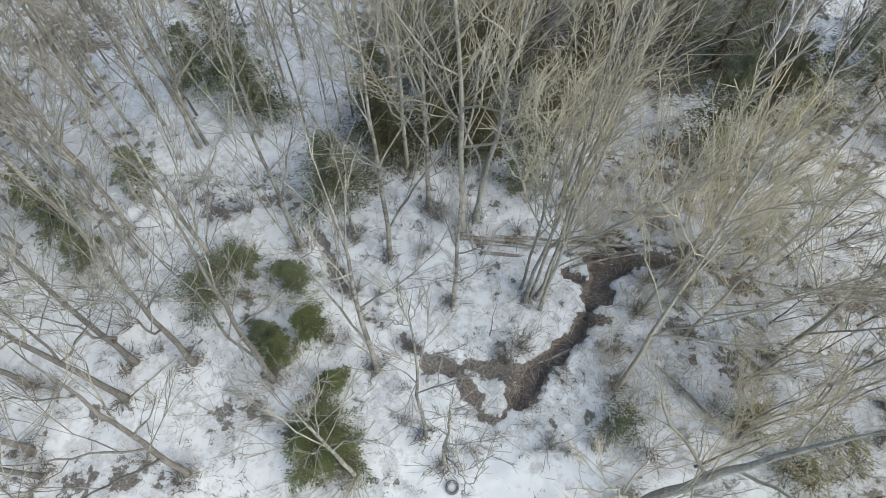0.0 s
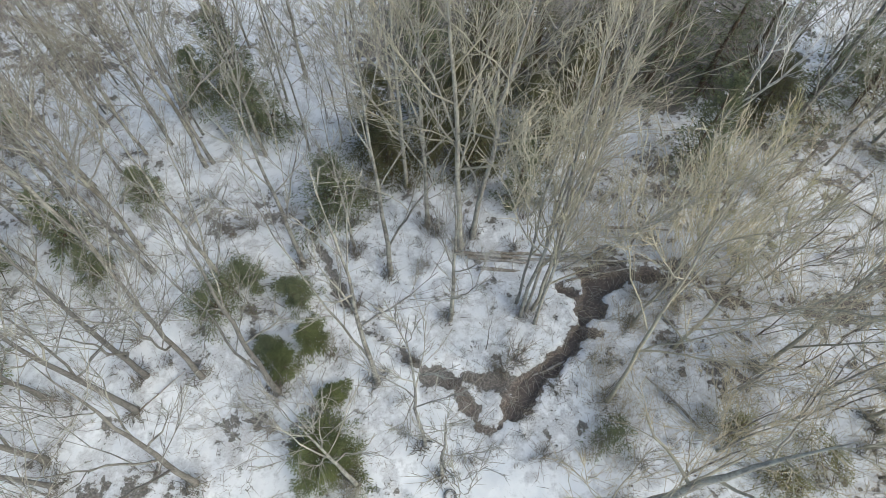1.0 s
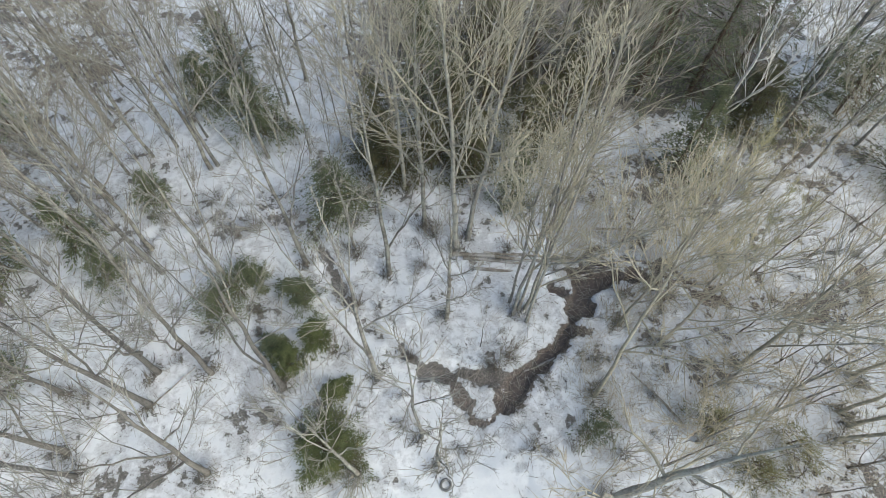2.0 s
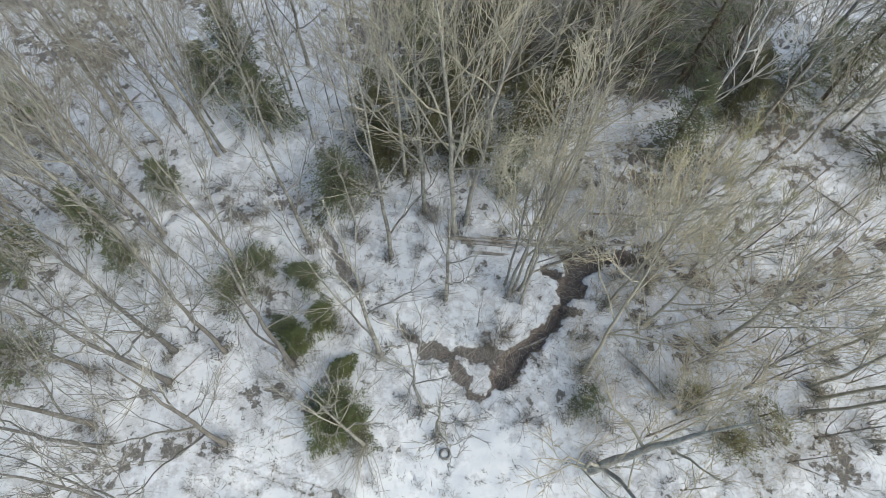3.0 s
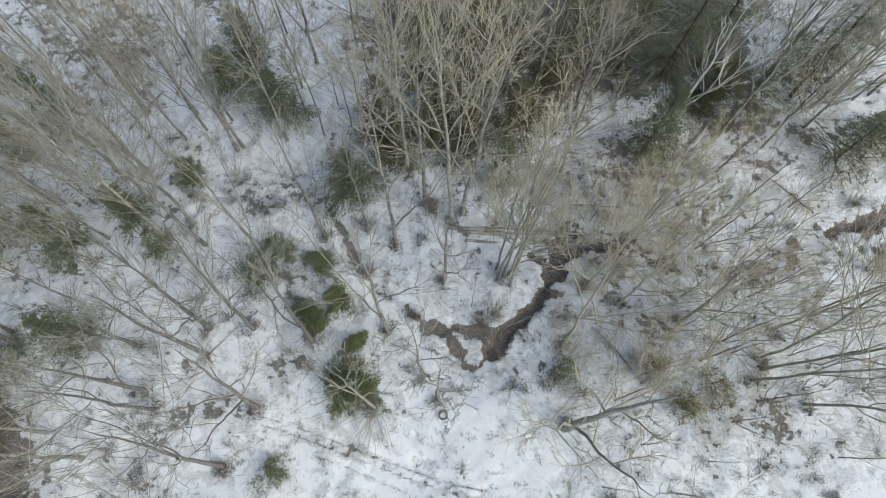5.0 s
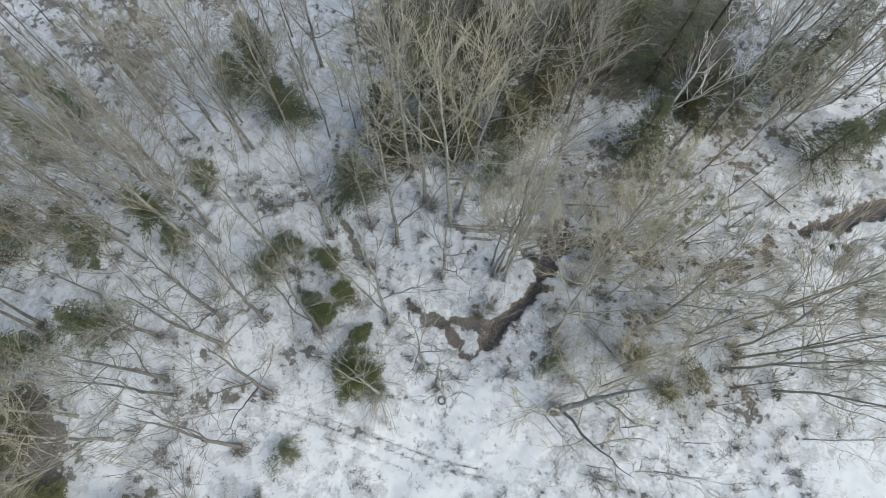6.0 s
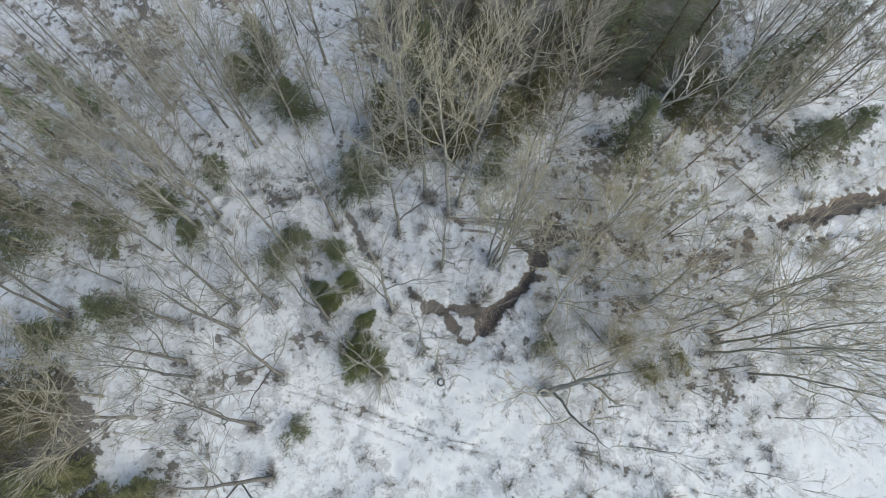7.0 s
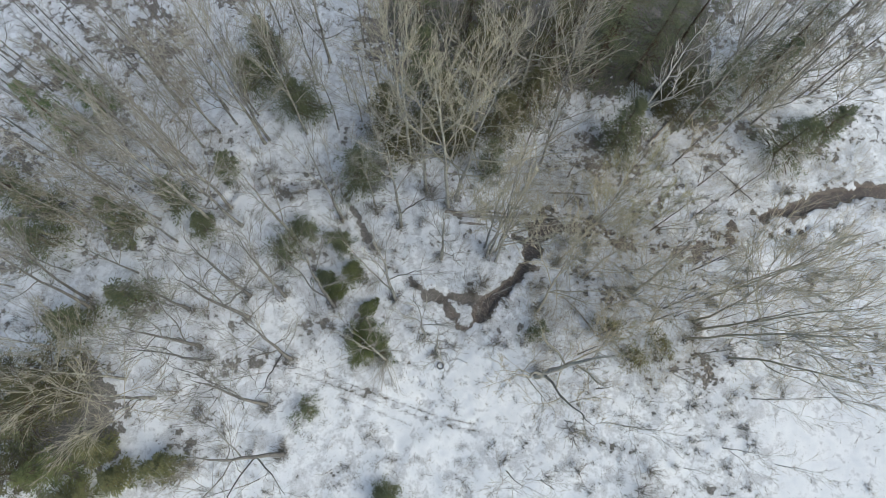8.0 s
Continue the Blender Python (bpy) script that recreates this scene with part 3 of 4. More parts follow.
plant(CLUMP_TREES, 350, BARK_MID, PALE, "tall leafless stem of a crowded clump by the stream", GROVE, limbs=12, subs=5, twigs=2, open_angle=(12, 34), thick=1.2, twig_mat=PALE_BRIGHT)
plant(EAST_TREES, 400, PALE, PALE, "leafless tree with tan twigs near the stream", GROVE, EAST_LEAN, twig_mat=TAN, limbs=12, subs=5, twigs=3, open_angle=(20, 50), thick=1.1)
old_tree = bare_tree(470, 15.0, 0.33, lean=(2.2, 0.6), forks=3, crown=0.34, reach=0.26, limbs=15, subs=5, twigs=4, fork_at=0.14, open_angle=(24, 56), trunk_mat=BARK_MID, limb_mat=PALE, twig_mat=TAN)
tagged(set_at(old_tree, 8.9, 2.5), "old grey leafless tree forking low above the snow", "tree", GROVE)
plant(NORTH_TREES, 500, BARK_GREY, GREY, "leafless pale-twigged tree at the back of the wood", GROVE, limbs=14, subs=5, twigs=3, open_angle=(22, 52), twig_mat=PALE)
plant(NORTHEAST_TREES, 560, BARK_MID, PALE, "leafless pale tree with wide tangled crown", GROVE, limbs=13, subs=6, twigs=4, open_angle=(25, 60), twig_mat=PALE)
plant(NORTHWEST_TREES, 600, BARK_GREY, BARK_MID, "leafless grey-brown tree in a dense stand", GROVE, limbs=13, subs=5, twigs=3, open_angle=(18, 46), twig_mat=TWIG_BROWN)


# ---- evergreens ----
def conifer(seed, height, width, mat, layers=12, per=7, blades=16, low=0.1, shape=0.9, name="conifer", size=0.22, droop=0.25, ragged=0.06):
    """An evergreen: trunk, boughs in whorls, and a crown of short needle sprays."""
    rs = np.random.RandomState(seed)
    root = new(name)
    b = Buf()
    s = np.linspace(0, 1, 8)
    stem = np.zeros((1, 8, 3))
    stem[0, :, :2] = np.cumsum(rs.normal(size=(8, 2)), 0) * 0.012 * height / 3
    stem[0, :, :2] -= stem[0, 0, :2]
    stem[0, :, 2] = s * height - 0.12 * (1 - s)
    tubes(b, stem, (0.016 * height + 0.02) * (1 - s[None]) + 0.006, 7)
    link("trunk", b.mesh("trunk", BARK_BROWN), root)
    n = layers * per
    f = low + (0.985 - low) * (np.repeat(np.arange(layers), per) + rs.uniform(0, 0.9, n)) / layers
    p0, _ = along_path(stem, np.zeros(n, int), f)
    heads = rs.normal(size=(4, 2)) * ragged * width
    p0[:, :2] += heads[rs.randint(0, 4, n)] * (0.3 + 0.7 * (1 - f))[:, None]
    az = rs.uniform(0, 6.283, n)
    ln = width * np.maximum((1 - f) / (1 - low), 0.03) ** shape * rs.uniform(0.45, 1.2, n) * (0.9 + 0.15 * np.sin(az * 3 + f * 9 + seed))
    rise = 0.5 * f - droop
    d = unit(np.stack([np.cos(az), np.sin(az), rise + rs.uniform(-0.15, 0.15, n)], 1))
    bough = grown(rs, p0, d, ln, 5, 0.12, 0.16)
    bb = Buf()
    tubes(bb, bough[:, ::2][:, :2], (0.012 * ln[:, None] + 0.004) * np.array([[1.0, 0.6]]), 3, tip=0.9)
    tagged(link("bough_frame", bb.mesh("bough_frame", BARK_BROWN), root), kind="stuff")
    # sprays
    m = n * blades
    w = np.repeat(np.arange(n), blades)
    u = rs.uniform(0.12, 1.0, m) ** 0.75
    p, t = along_path(bough, w, u)
    flat = unit(np.cross(t, np.array([0, 0, 1.0])))
    off = rs.normal(size=m) * 0.26 * (1.08 - u) * ln[w] + rs.normal(size=m) * 0.04
    p = p + flat * off[:, None] + t * np.abs(off)[:, None] * 0.5 - np.array([0, 0, 0.25]) * np.abs(off)[:, None] + rs.normal(size=(m, 3)) * 0.05 * width ** 0.5
    side = turned(rs, unit(t + flat * np.sign(off)[:, None] * 0.6), 5, 50)
    side[:, 2] *= 0.45
    side = unit(side)
    L = size * rs.uniform(0.6, 1.5, m) * (0.6 + 0.5 * (ln[w] / max(width, 0.1)))
    across = unit(np.cross(side, np.array([0, 0, 1.0]) + rs.normal(size=(m, 3)) * 0.35)) * (L * rs.uniform(0.12, 0.2, m))[:, None]
    sag = np.array([0, 0, -1.0]) * (L * 0.18)[:, None]
    tip, mid = p + side * L[:, None] + sag, p + side * (L * 0.5)[:, None]
    lift = np.cross(side, across) * 0.35
    v = np.stack([p, mid + across - lift, tip, mid - across - lift], 1).reshape(-1, 3)
    i = np.arange(m) * 4
    tris = np.concatenate([np.stack([i, i + 1, i + 2], 1), np.stack([i, i + 2, i + 3], 1)])
    c = Buf()
    c.add(v, tris=tris)
    tagged(link("crown", c.mesh("crown", mat, smooth=False), root), kind="stuff")
    return root


# x, y, height, half width
LOW_EVERGREENS = [
    (-6.1, 5.2, 1.9, 2.6), (-5.9, 8.1, 1.5, 0.7), (-13.0, 12.9, 3.2, 2.6), (-11.8, 15.0, 2.2, 1.3), (-8.7, 13.7, 2.4, 1.2),
    (-8.5, 10.0, 2.0, 1.2), (-7.4, 11.3, 2.4, 1.3), (-9.6, 10.6, 1.6, 0.9), (-10.8, -0.2, 1.7, 1.1), (-3.8, -7.3, 2.2, 1.4),
    (-19.6, 21.2, 3.2, 1.3), (-20.8, 15.3, 3.1, 1.3), (17.2, 3.9, 2.0, 1.7), (15.0, 6.8, 2.4, 1.5), (19.6, 5.6, 2.2, 1.8),
    (5.0, 22.0, 5.8, 1.6), (9.3, 6.4, 1.8, 1.2),
]
HIGH_EVERGREENS = [
    (-7.0, 20.9, 5.2, 3.9), (-13.2, 27.4, 5.8, 2.9), (-18.0, 30.4, 5.0, 2.4), (-16.4, 33.4, 6.5, 2.6), (17.0, 24.4, 8.5, 2.9), (33.0, 24.0, 6.5, 3.4),
    (15.6, 32.4, 13.5, 3.6), (19.5, 32.0, 13.0, 3.6), (26.0, 28.8, 9.0, 3.0), (30.6, 30.2, 9.0, 3.6), (-1.4, 29.6, 10.5, 3.0),
    (3.1, 29.8, 11.5, 3.4), (10.6, 32.0, 12.0, 3.8), (23.0, 33.5, 13.5, 3.8), (7.0, 33.5, 12.5, 3.6), (37.5, 26.0, 5.0, 2.4),
    (13.5, 36.5, 13.5, 4.0), (18.0, 36.5, 14.0, 4.0), (3.0, 36.0, 12.5, 3.8), (-2.0, 37.0, 12.0, 3.6), (33.5, 33.5, 11.0, 3.6),
    (22.5, 28.6, 6.5, 2.6),  (-3.6, 23.6, 5.5, 2.3), (-0.6, 24.4, 6.0, 2.5), (2.4, 24.0, 6.5, 2.4),
    (-4.6, 26.4, 7.0, 2.6), (0.8, 27.2, 7.5, 2.8), (5.6, 26.0, 7.5, 2.8), (8.6, 27.6, 8.0, 3.0),
]
WEST_EVERGREENS = [
    (-34.3, 16.2, 6.0, 2.6), (-34.3, 13.4, 6.5, 2.8), (-27.6, 15.6, 6.2, 2.5), (-25.6, 8.4, 5.4, 2.4), (-30.0, 6.3, 5.0, 2.3),
    (-34.6, 24.4, 9.0, 1.9), (-31.9, 27.2, 8.5, 1.9), (-29.1, 0.4, 8.0, 3.2), (-29.4, -5.0, 6.0, 3.0), (-21.8, -5.2, 3.6, 1.7),
    (-33.0, -1.0, 7.5, 3.0), (-23.5, 17.6, 5.0, 2.0), (-38.5, 18.5, 6.5, 2.6), (-25.0, -6.0, 3.0, 1.5), (-31.5, 1.6, 9.0, 3.6), (-34.5, -2.5, 8.0, 3.4), (-32.5, -5.5, 6.5, 3.2), (-27.0, -3.6, 3.5, 1.7), (-36.0, 1.5, 8.0, 3.2), (-28.0, -8.0, 3.5, 2.0),
]
for k, (x, y, h, w) in enumerate(LOW_EVERGREENS):
    coat = (NEEDLE_OLIVE, NEEDLE_GREY, NEEDLE_DARK, NEEDLE_YELLOW, NEEDLE_MOSS)[(4, 4, 1, 1, 1, 4, 4, 1, 1, 1, 1, 1, 3, 3, 3, 2, 1)[k]]
    sparse = k in (8, 12, 13, 14, 16)
    t = conifer(1000 + k, h, w, coat, layers=12, per=9, blades=170 if k == 0 else 20 if sparse else 64, low=0.03, shape=0.27 if k == 0 else 0.6, name="evergreen_shrub", size=0.12 if k == 0 else 0.13, ragged=0.14 if k == 0 else 0.5 if sparse else 0.34)
    tagged(set_at(t, x, y), "small bushy green conifer growing out of the snow", "conifer", "low evergreens")
for k, (x, y, h, w) in enumerate(HIGH_EVERGREENS):
    t = conifer(1100 + k, h, w, (NEEDLE_GREY if k in (0, 1, 2, 5, 8, 9, 15, 20) else NEEDLE_BROWN if k in (11, 12, 14, 16, 18) or k > 20 else NEEDLE_DARK), layers=18, per=9, blades=30 if k in (5, 8, 9, 15, 20) else 50, low=0.06, shape=0.72, name="conifer", size=0.19, ragged=0.2)
    tagged(set_at(t, x, y), "dark green conifer among bare trees", "conifer", "tall evergreens")
for k, (x, y, h, w) in enumerate(WEST_EVERGREENS):
    t = conifer(1200 + k, h, w, NEEDLE_FRESH if k in (5, 6) else NEEDLE_BROWN if k in (7, 10, 14, 16, 18) else NEEDLE_GREY if k not in (8, 9, 13, 16, 17, 19) else NEEDLE_MOSS if k == 8 else NEEDLE_OLIVE, layers=13, per=9, blades=32, low=0.05, shape=0.75, name="conifer", size=0.24, ragged=0.22)
    tagged(set_at(t, x, y), "grey-green conifer tangled with bare twigs", "conifer", "western evergreens")


# ---- the smaller stands: slim poles and young trees ----
# feet of the trees
POLE_FEET = [(-39.8, 27.4), (-36.4, 25.0), (-41.5, 22.5), (-32.0, 29.4), (-30.4, 33.0), (-35.4, 30.6), (-38.4, 34.4), (-41.0, 31.0), (-28.2, 32.6), (-40.5, 20.4), (-33.3, 31.7), (-37.7, 29.0), (-34.6, 32.4), (-37.6, 32.7), (-36.3, 36.8), (-35.5, 27.1), (-38.7, 24.1), (-36.3, 21.8),
             (-40.8, 25.2), (-26.8, 35.1), (-25.4, 29.1), (-25.4, 32.1), (-37.8, 27.6), (-34.5, 26.0), (-29.1, 37.8), (-27.7, 37.2),
             (-42.0, 29.5), (-43.0, 33.0), (-39.5, 36.0), (-33.0, 38.0), (-8.7, 28.8), (-7.4, 26.6), (-6.6, 27.2), (-14.0, 36.5)]
STAND_FEET = [(-29.5, 19.0), (-25.3, 16.0), (-27.9, 14.4), (-30.8, 19.3), (-24.9, 18.3), (-22.9, 21.2), (-22.4, 23.5), (-28.1, 21.7),
              (-32.2, 15.4), (-36.5, 14.2), (-20.5, 27.5), (-19.0, 30.5),
              (-22.0, 33.5), (-32.5, 11.0), (-37.0, 9.5), (-21.0, 25.0), (-29.5, 4.0), (-26.5, 11.0), (-27.0, 19.0), (-31.0, 17.0), (-23.5, 14.0), (-36.0, 17.0), (-35.5, 11.5), (-22.0, 18.8)]
BACK_FEET = [(-5.6, 28.8), (5.9, 30.0), (12.8, 31.5), (1.0, 31.5), (-5.0, 32.5), (-7.5, 35.0), (5.0, 35.0),
             (9.5, 36.0), (14.0, 35.5), (10.0, 22.5), (-14.5, 29.5), (-16.0, 36.5), (21.5, 29.5), (29.5, 27.5), (-1.5, 36.0), (7.5, 20.5), (36.0, 30.0), (26.0, 34.0), (31.0, 36.0), (-19.5, 26.0), (-17.5, 27.0), (-15.0, 31.5), (-12.0, 30.5), (32.5, 33.5), (35.5, 33.0), (37.5, 30.5), (34.0, 36.5), (29.0, 33.5), (38.0, 35.5), (32.0, 29.0)]
THICKET_FEET = [(21.4, 7.8), (12.6, 4.4), (20.2, 10.2), (23.4, 12.0), (22.6, 4.4), (18.4, 12.0), (25.4, 7.6), (17.6, 4.6), (14.4, 6.0), (12.0, 18.0), (16.5, 17.0), (20.0, 15.8), (26.0, 13.0), (28.5, 7.5), (20.5, 3.0), (15.5, 8.5),
                (24.5, 17.5), (14.0, 1.5), (31.0, 6.0), (12.5, 21.0), (15.0, 20.0), (18.5, 21.5), (21.0, 20.0), (22.8, 22.6), (25.0, 20.4), (19.5, 23.8), (28.0, 19.5)]


def copies(protos, feet, seed, low, high, label, group):
    rs = np.random.RandomState(seed)
    for k, (x, y) in enumerate(feet):
        p = protos[k % len(protos)]
        sc = rs.uniform(low, high)
        m = pose(x, y, level(x, y), 0, 0, rs.uniform(0, 360)) @ Matrix.Scale(sc, 4)
        if k < len(protos):
            p.matrix_basis = m
            tagged(p, label, "tree", group)
        else:
            copy_thing(p, m)


poles = [bare_tree(700 + k, 10.0, 0.085, forks=1, crown=0.45, reach=0.13, limbs=8, subs=3, twigs=4, open_angle=(14, 30), trunk_mat=BARK_DARK, limb_mat=BRUSH, name="young_tree", thick=0.7) for k in range(5)]
copies(poles, POLE_FEET, 71, 0.75, 1.15, "slim dark leafless young tree in the snow", "young trees")
stand = [bare_tree(720 + k, 12.5, 0.13, forks=2, crown=0.25, reach=0.3, limbs=11, subs=5, twigs=3, open_angle=(18, 46), trunk_mat=BARK_GREY, limb_mat=TWIG_BROWN, name="young_tree", fine=0) for k in range(7)]
copies(stand, STAND_FEET, 72, 0.75, 1.15, "leafless grey-brown young tree in a crowded stand", "young trees")
back = [bare_tree(740 + k, 14.0, 0.14, forks=2, crown=0.25, reach=0.28, limbs=11, subs=5, twigs=3, open_angle=(22, 50), trunk_mat=BARK_GREY, limb_mat=TWIG_BROWN, name="young_tree", fine=0) for k in range(7)]
copies(back, BACK_FEET, 73, 0.8, 1.15, "leafless pale-twigged young tree before dark conifers", "young trees")
TWIG_YELLOW = bark("yellow_twig_bark", (0.3, 0.28, 0.14), (0.52, 0.49, 0.29))
thicket = [bare_tree(760 + k, 8.0, 0.08, forks=3, crown=0.15, fork_at=0.12, reach=0.32, limbs=9, subs=4, twigs=3, open_angle=(20, 55), trunk_mat=BRUSH, limb_mat=(TAN, GREY, PALE_BRIGHT, TAN, TWIG_BROWN)[k], name="young_tree", thick=0.75, fine=0) for k in range(5)]
copies(thicket, THICKET_FEET, 74, 0.6, 1.15, "many-stemmed tan thicket tree by the stream", "young trees")

for k, (x, y, h) in enumerate([(16.4, 18.4, 10.0), (14.6, 16.4, 8.0), (18.2, 17.0, 8.0), (15.8, 17.4, 9.0), (20.0, 16.4, 7.0), (17.2, 15.2, 7.0), (15.6, 6.2, 5.0)]):
    t = bare_tree(770 + k, h, 0.07, forks=3, crown=0.15, fork_at=0.12, reach=0.32, limbs=11, subs=6, twigs=5, open_angle=(20, 50), trunk_mat=BARK_MID, limb_mat=TWIG_YELLOW, name="young_tree", thick=0.75, fine=0)
    tagged(set_at(t, x, y), "young leafless tree with yellowish olive twigs", "tree", "young trees")

SAPLING_FEET = [(11.2, -1.2), (27.5, 0.8), (24.5, -3.2), (21.0, -4.8), (28.8, -4.5), (9.0, -5.8), (6.2, -5.2), (18.5, 0.4), (25.5, -1.6),
                (-8.2, -5.2), (-14.0, -6.0), (-10.5, 5.8), (-6.5, 5.9), (2.6, 11.0), (-17.5, 12.0), (33.0, 1.0), (16.0, -1.5), (13.5, 3.0)]
sapling = [bare_tree(780 + k, 6.0, 0.045, forks=2, crown=0.2, fork_at=0.2, reach=0.4, limbs=8, subs=3, twigs=3, open_angle=(22, 58), trunk_mat=BARK_GREY, limb_mat=GREY, name="young_tree", thick=0.5) for k in range(5)]
copies(sapling, SAPLING_FEET, 75, 0.6, 1.3, "thin leafless sapling with spreading dark twigs", "young trees")

birch = bare_tree(806, 14.0, 0.19, forks=3, crown=0.45, reach=0.2, limbs=9, subs=4, twigs=2, open_angle=(14, 36), fork_at=0.33, thick=1.3, trunk_mat=BIRCH, limb_mat=BIRCH, name="birch_tree")
tagged(set_at(birch, 19.4, 27.0), "white-barked leafless birch forked in front of conifers", "tree", GROVE)


# ---- fallen logs ----
def fallen_log(x0, y0, x1, y1, r, lift=0.05, seed=0, mat=None, label="grey weathered fallen log lying on snow"):
    rs = np.random.RandomState(seed)
    n = 9
    s = np.linspace(0, 1, n)
    p = np.stack([x0 + (x1 - x0) * s, y0 + (y1 - y0) * s, np.zeros(n)], 1)
    p[:, :2] += np.cumsum(rs.normal(size=(n, 2)), 0) * 0.03
    z0, z1 = level(p[0, 0], p[0, 1]) + r * 0.8, level(p[-1, 0], p[-1, 1]) + r * 0.6
    p[:, 2] = z0 + (z1 - z0) * s + lift * np.sin(np.pi * s)
    b = Buf()
    tubes(b, p[None], (r * (1 - 0.45 * s) * rs.uniform(0.93, 1.07, n))[None], 9, tip=0.02)
    k = rs.randint(1, 8, 5)
    stub = unit(rs.normal(size=(5, 3)) + np.array([0, 0, 0.6]))
    spikes(b, p[k], stub, rs.uniform(0.3, 0.9, 5), r * 0.3)
    tagged(link("fallen_log", b.mesh("fallen_log", mat or LOG)), label, "log", "fallen logs")


for k, row in enumerate([(0.9, 17.3, 7.0, 16.7, 0.16), (2.4, 16.3, 10.4, 16.0, 0.12), (1.6, 17.0, 5.2, 16.5, 0.14), (3.0, 17.5, 8.5, 17.0, 0.1),
                         (6.0, 16.9, 13.5, 16.9, 0.1), (10.7, 19.4, 14.8, 19.2, 0.09), (7.6, 15.4, 12.5, 16.5, 0.08), (5.2, 9.6, 12.0, 12.6, 0.07),
                         (20.5, 24.5, 24.5, 29.0, 0.14), (-16.6, 6.8, -14.2, 9.4, 0.05), (30.0, 19.0, 27.0, 22.0, 0.06), (22.5, 18.5, 26.5, 19.6, 0.05),
                         (14.0, 6.5, 11.5, 9.5, 0.08), (-26.0, 26.0, -24.0, 30.0, 0.12)]):
    fallen_log(*row, seed=30 + k)


# ---- an old tyre half sunk in the snow ----
def old_tyre(x, y):
    b = Buf()
    a = np.linspace(0, 2 * np.pi, 29)
    ring = np.stack([np.cos(a) * 0.27, np.sin(a) * 0.27, np.full(29, 0.07)], 1)
    tubes(b, ring[None], np.full((1, 29), 0.07), 10)
    t = link("tyre", b.mesh("tyre", RUBBER))
    t.matrix_basis = pose(x, y, level(x, y) + 0.02, 4, 3, 0)
    tagged(t, "old dark rubber tyre lying flat in the snow", "tyre")


old_tyre(0.6, 3.25)


# ---- shrubs and undergrowth ----
def bare_shrub(seed, height=1.6, stems=24):
    rs = np.random.RandomState(seed)
    root = new("bare_shrub")
    az = rs.uniform(0, 6.283, stems)
    tilt = np.radians(rs.uniform(8, 55, stems))
    d = np.stack([np.cos(az) * np.sin(tilt), np.sin(az) * np.sin(tilt), np.cos(tilt)], 1)
    start = np.concatenate([rs.normal(size=(stems, 2)) * 0.16, np.full((stems, 1), -0.08)], 1)
    ln = height * rs.uniform(0.5, 1.2, stems)
    p = grown(rs, start, d, ln, 4, 0.2, 0.2)
    b = Buf()
    tubes(b, p, np.tile([0.016, 0.012, 0.009, 0.005], (stems, 1)), 3)
    tagged(link("stem_clump", b.mesh("stem_clump", BRUSH), root), kind="stuff")
    w = np.repeat(np.arange(stems), 6)
    q, t = along_path(p, w, rs.uniform(0.25, 1.0, stems * 6))
    b = Buf()
    spikes(b, q, turned(rs, t, 20, 60), ln[w] * rs.uniform(0.15, 0.4, stems * 6), 0.008)
    tagged(link("crown", b.mesh("crown", BRUSH), root), kind="stuff")
    return root


def scatter(seed, n, base=0.0):
    """Places for n plants, thick by the water and thin in the clearings."""
    rs = np.random.RandomState(seed)
    x, y = rs.uniform(-44, 44, n * 14), rs.uniform(-12, 42, n * 14)
    keep = rs.rand(n * 14) < base + brush_density(x, y)
    return np.stack([x[keep], y[keep]], 1)[:n]


def brush_density(x, y):
    ds, dd = np.minimum(far_from(BROOK, x, y), far_from(LOWER_BROOK, x, y)), far_from(DITCH, x, y)
    near = np.exp(-((ds - 0.9) / 1.6) ** 2) + 0.9 * np.exp(-((dd - 0.8) / 1.2) ** 2)
    clear = np.where((x > -6) & (x < 9) & (y > -4) & (y < 4.5), 0.07, 1.0)
    clear = np.where((x > 24) & (y < 2), 0.02, clear)
    patch = np.maximum(0, fbm(x / 5.0, y / 5.0, 2)) * 0.9
    return np.where(ds < 0.15, 0.0, (0.12 + 0.5 * near + patch) * clear)


shrubs = [bare_shrub(900 + k, 0.8 + 0.25 * k) for k in range(5)]
rs_sh = np.random.RandomState(91)
for k, (x, y) in enumerate(scatter(92, 270).tolist()):
    m = pose(x, y, level(x, y), 0, 0, rs_sh.uniform(0, 360)) @ Matrix.Scale(rs_sh.uniform(0.55, 1.3), 4)
    if k < 5:
        shrubs[k].matrix_basis = m
        tagged(shrubs[k], "low leafless brown shrub poking through snow", "shrub", "bare shrubs")
    else:
        copy_thing(shrubs[k % 5], m)


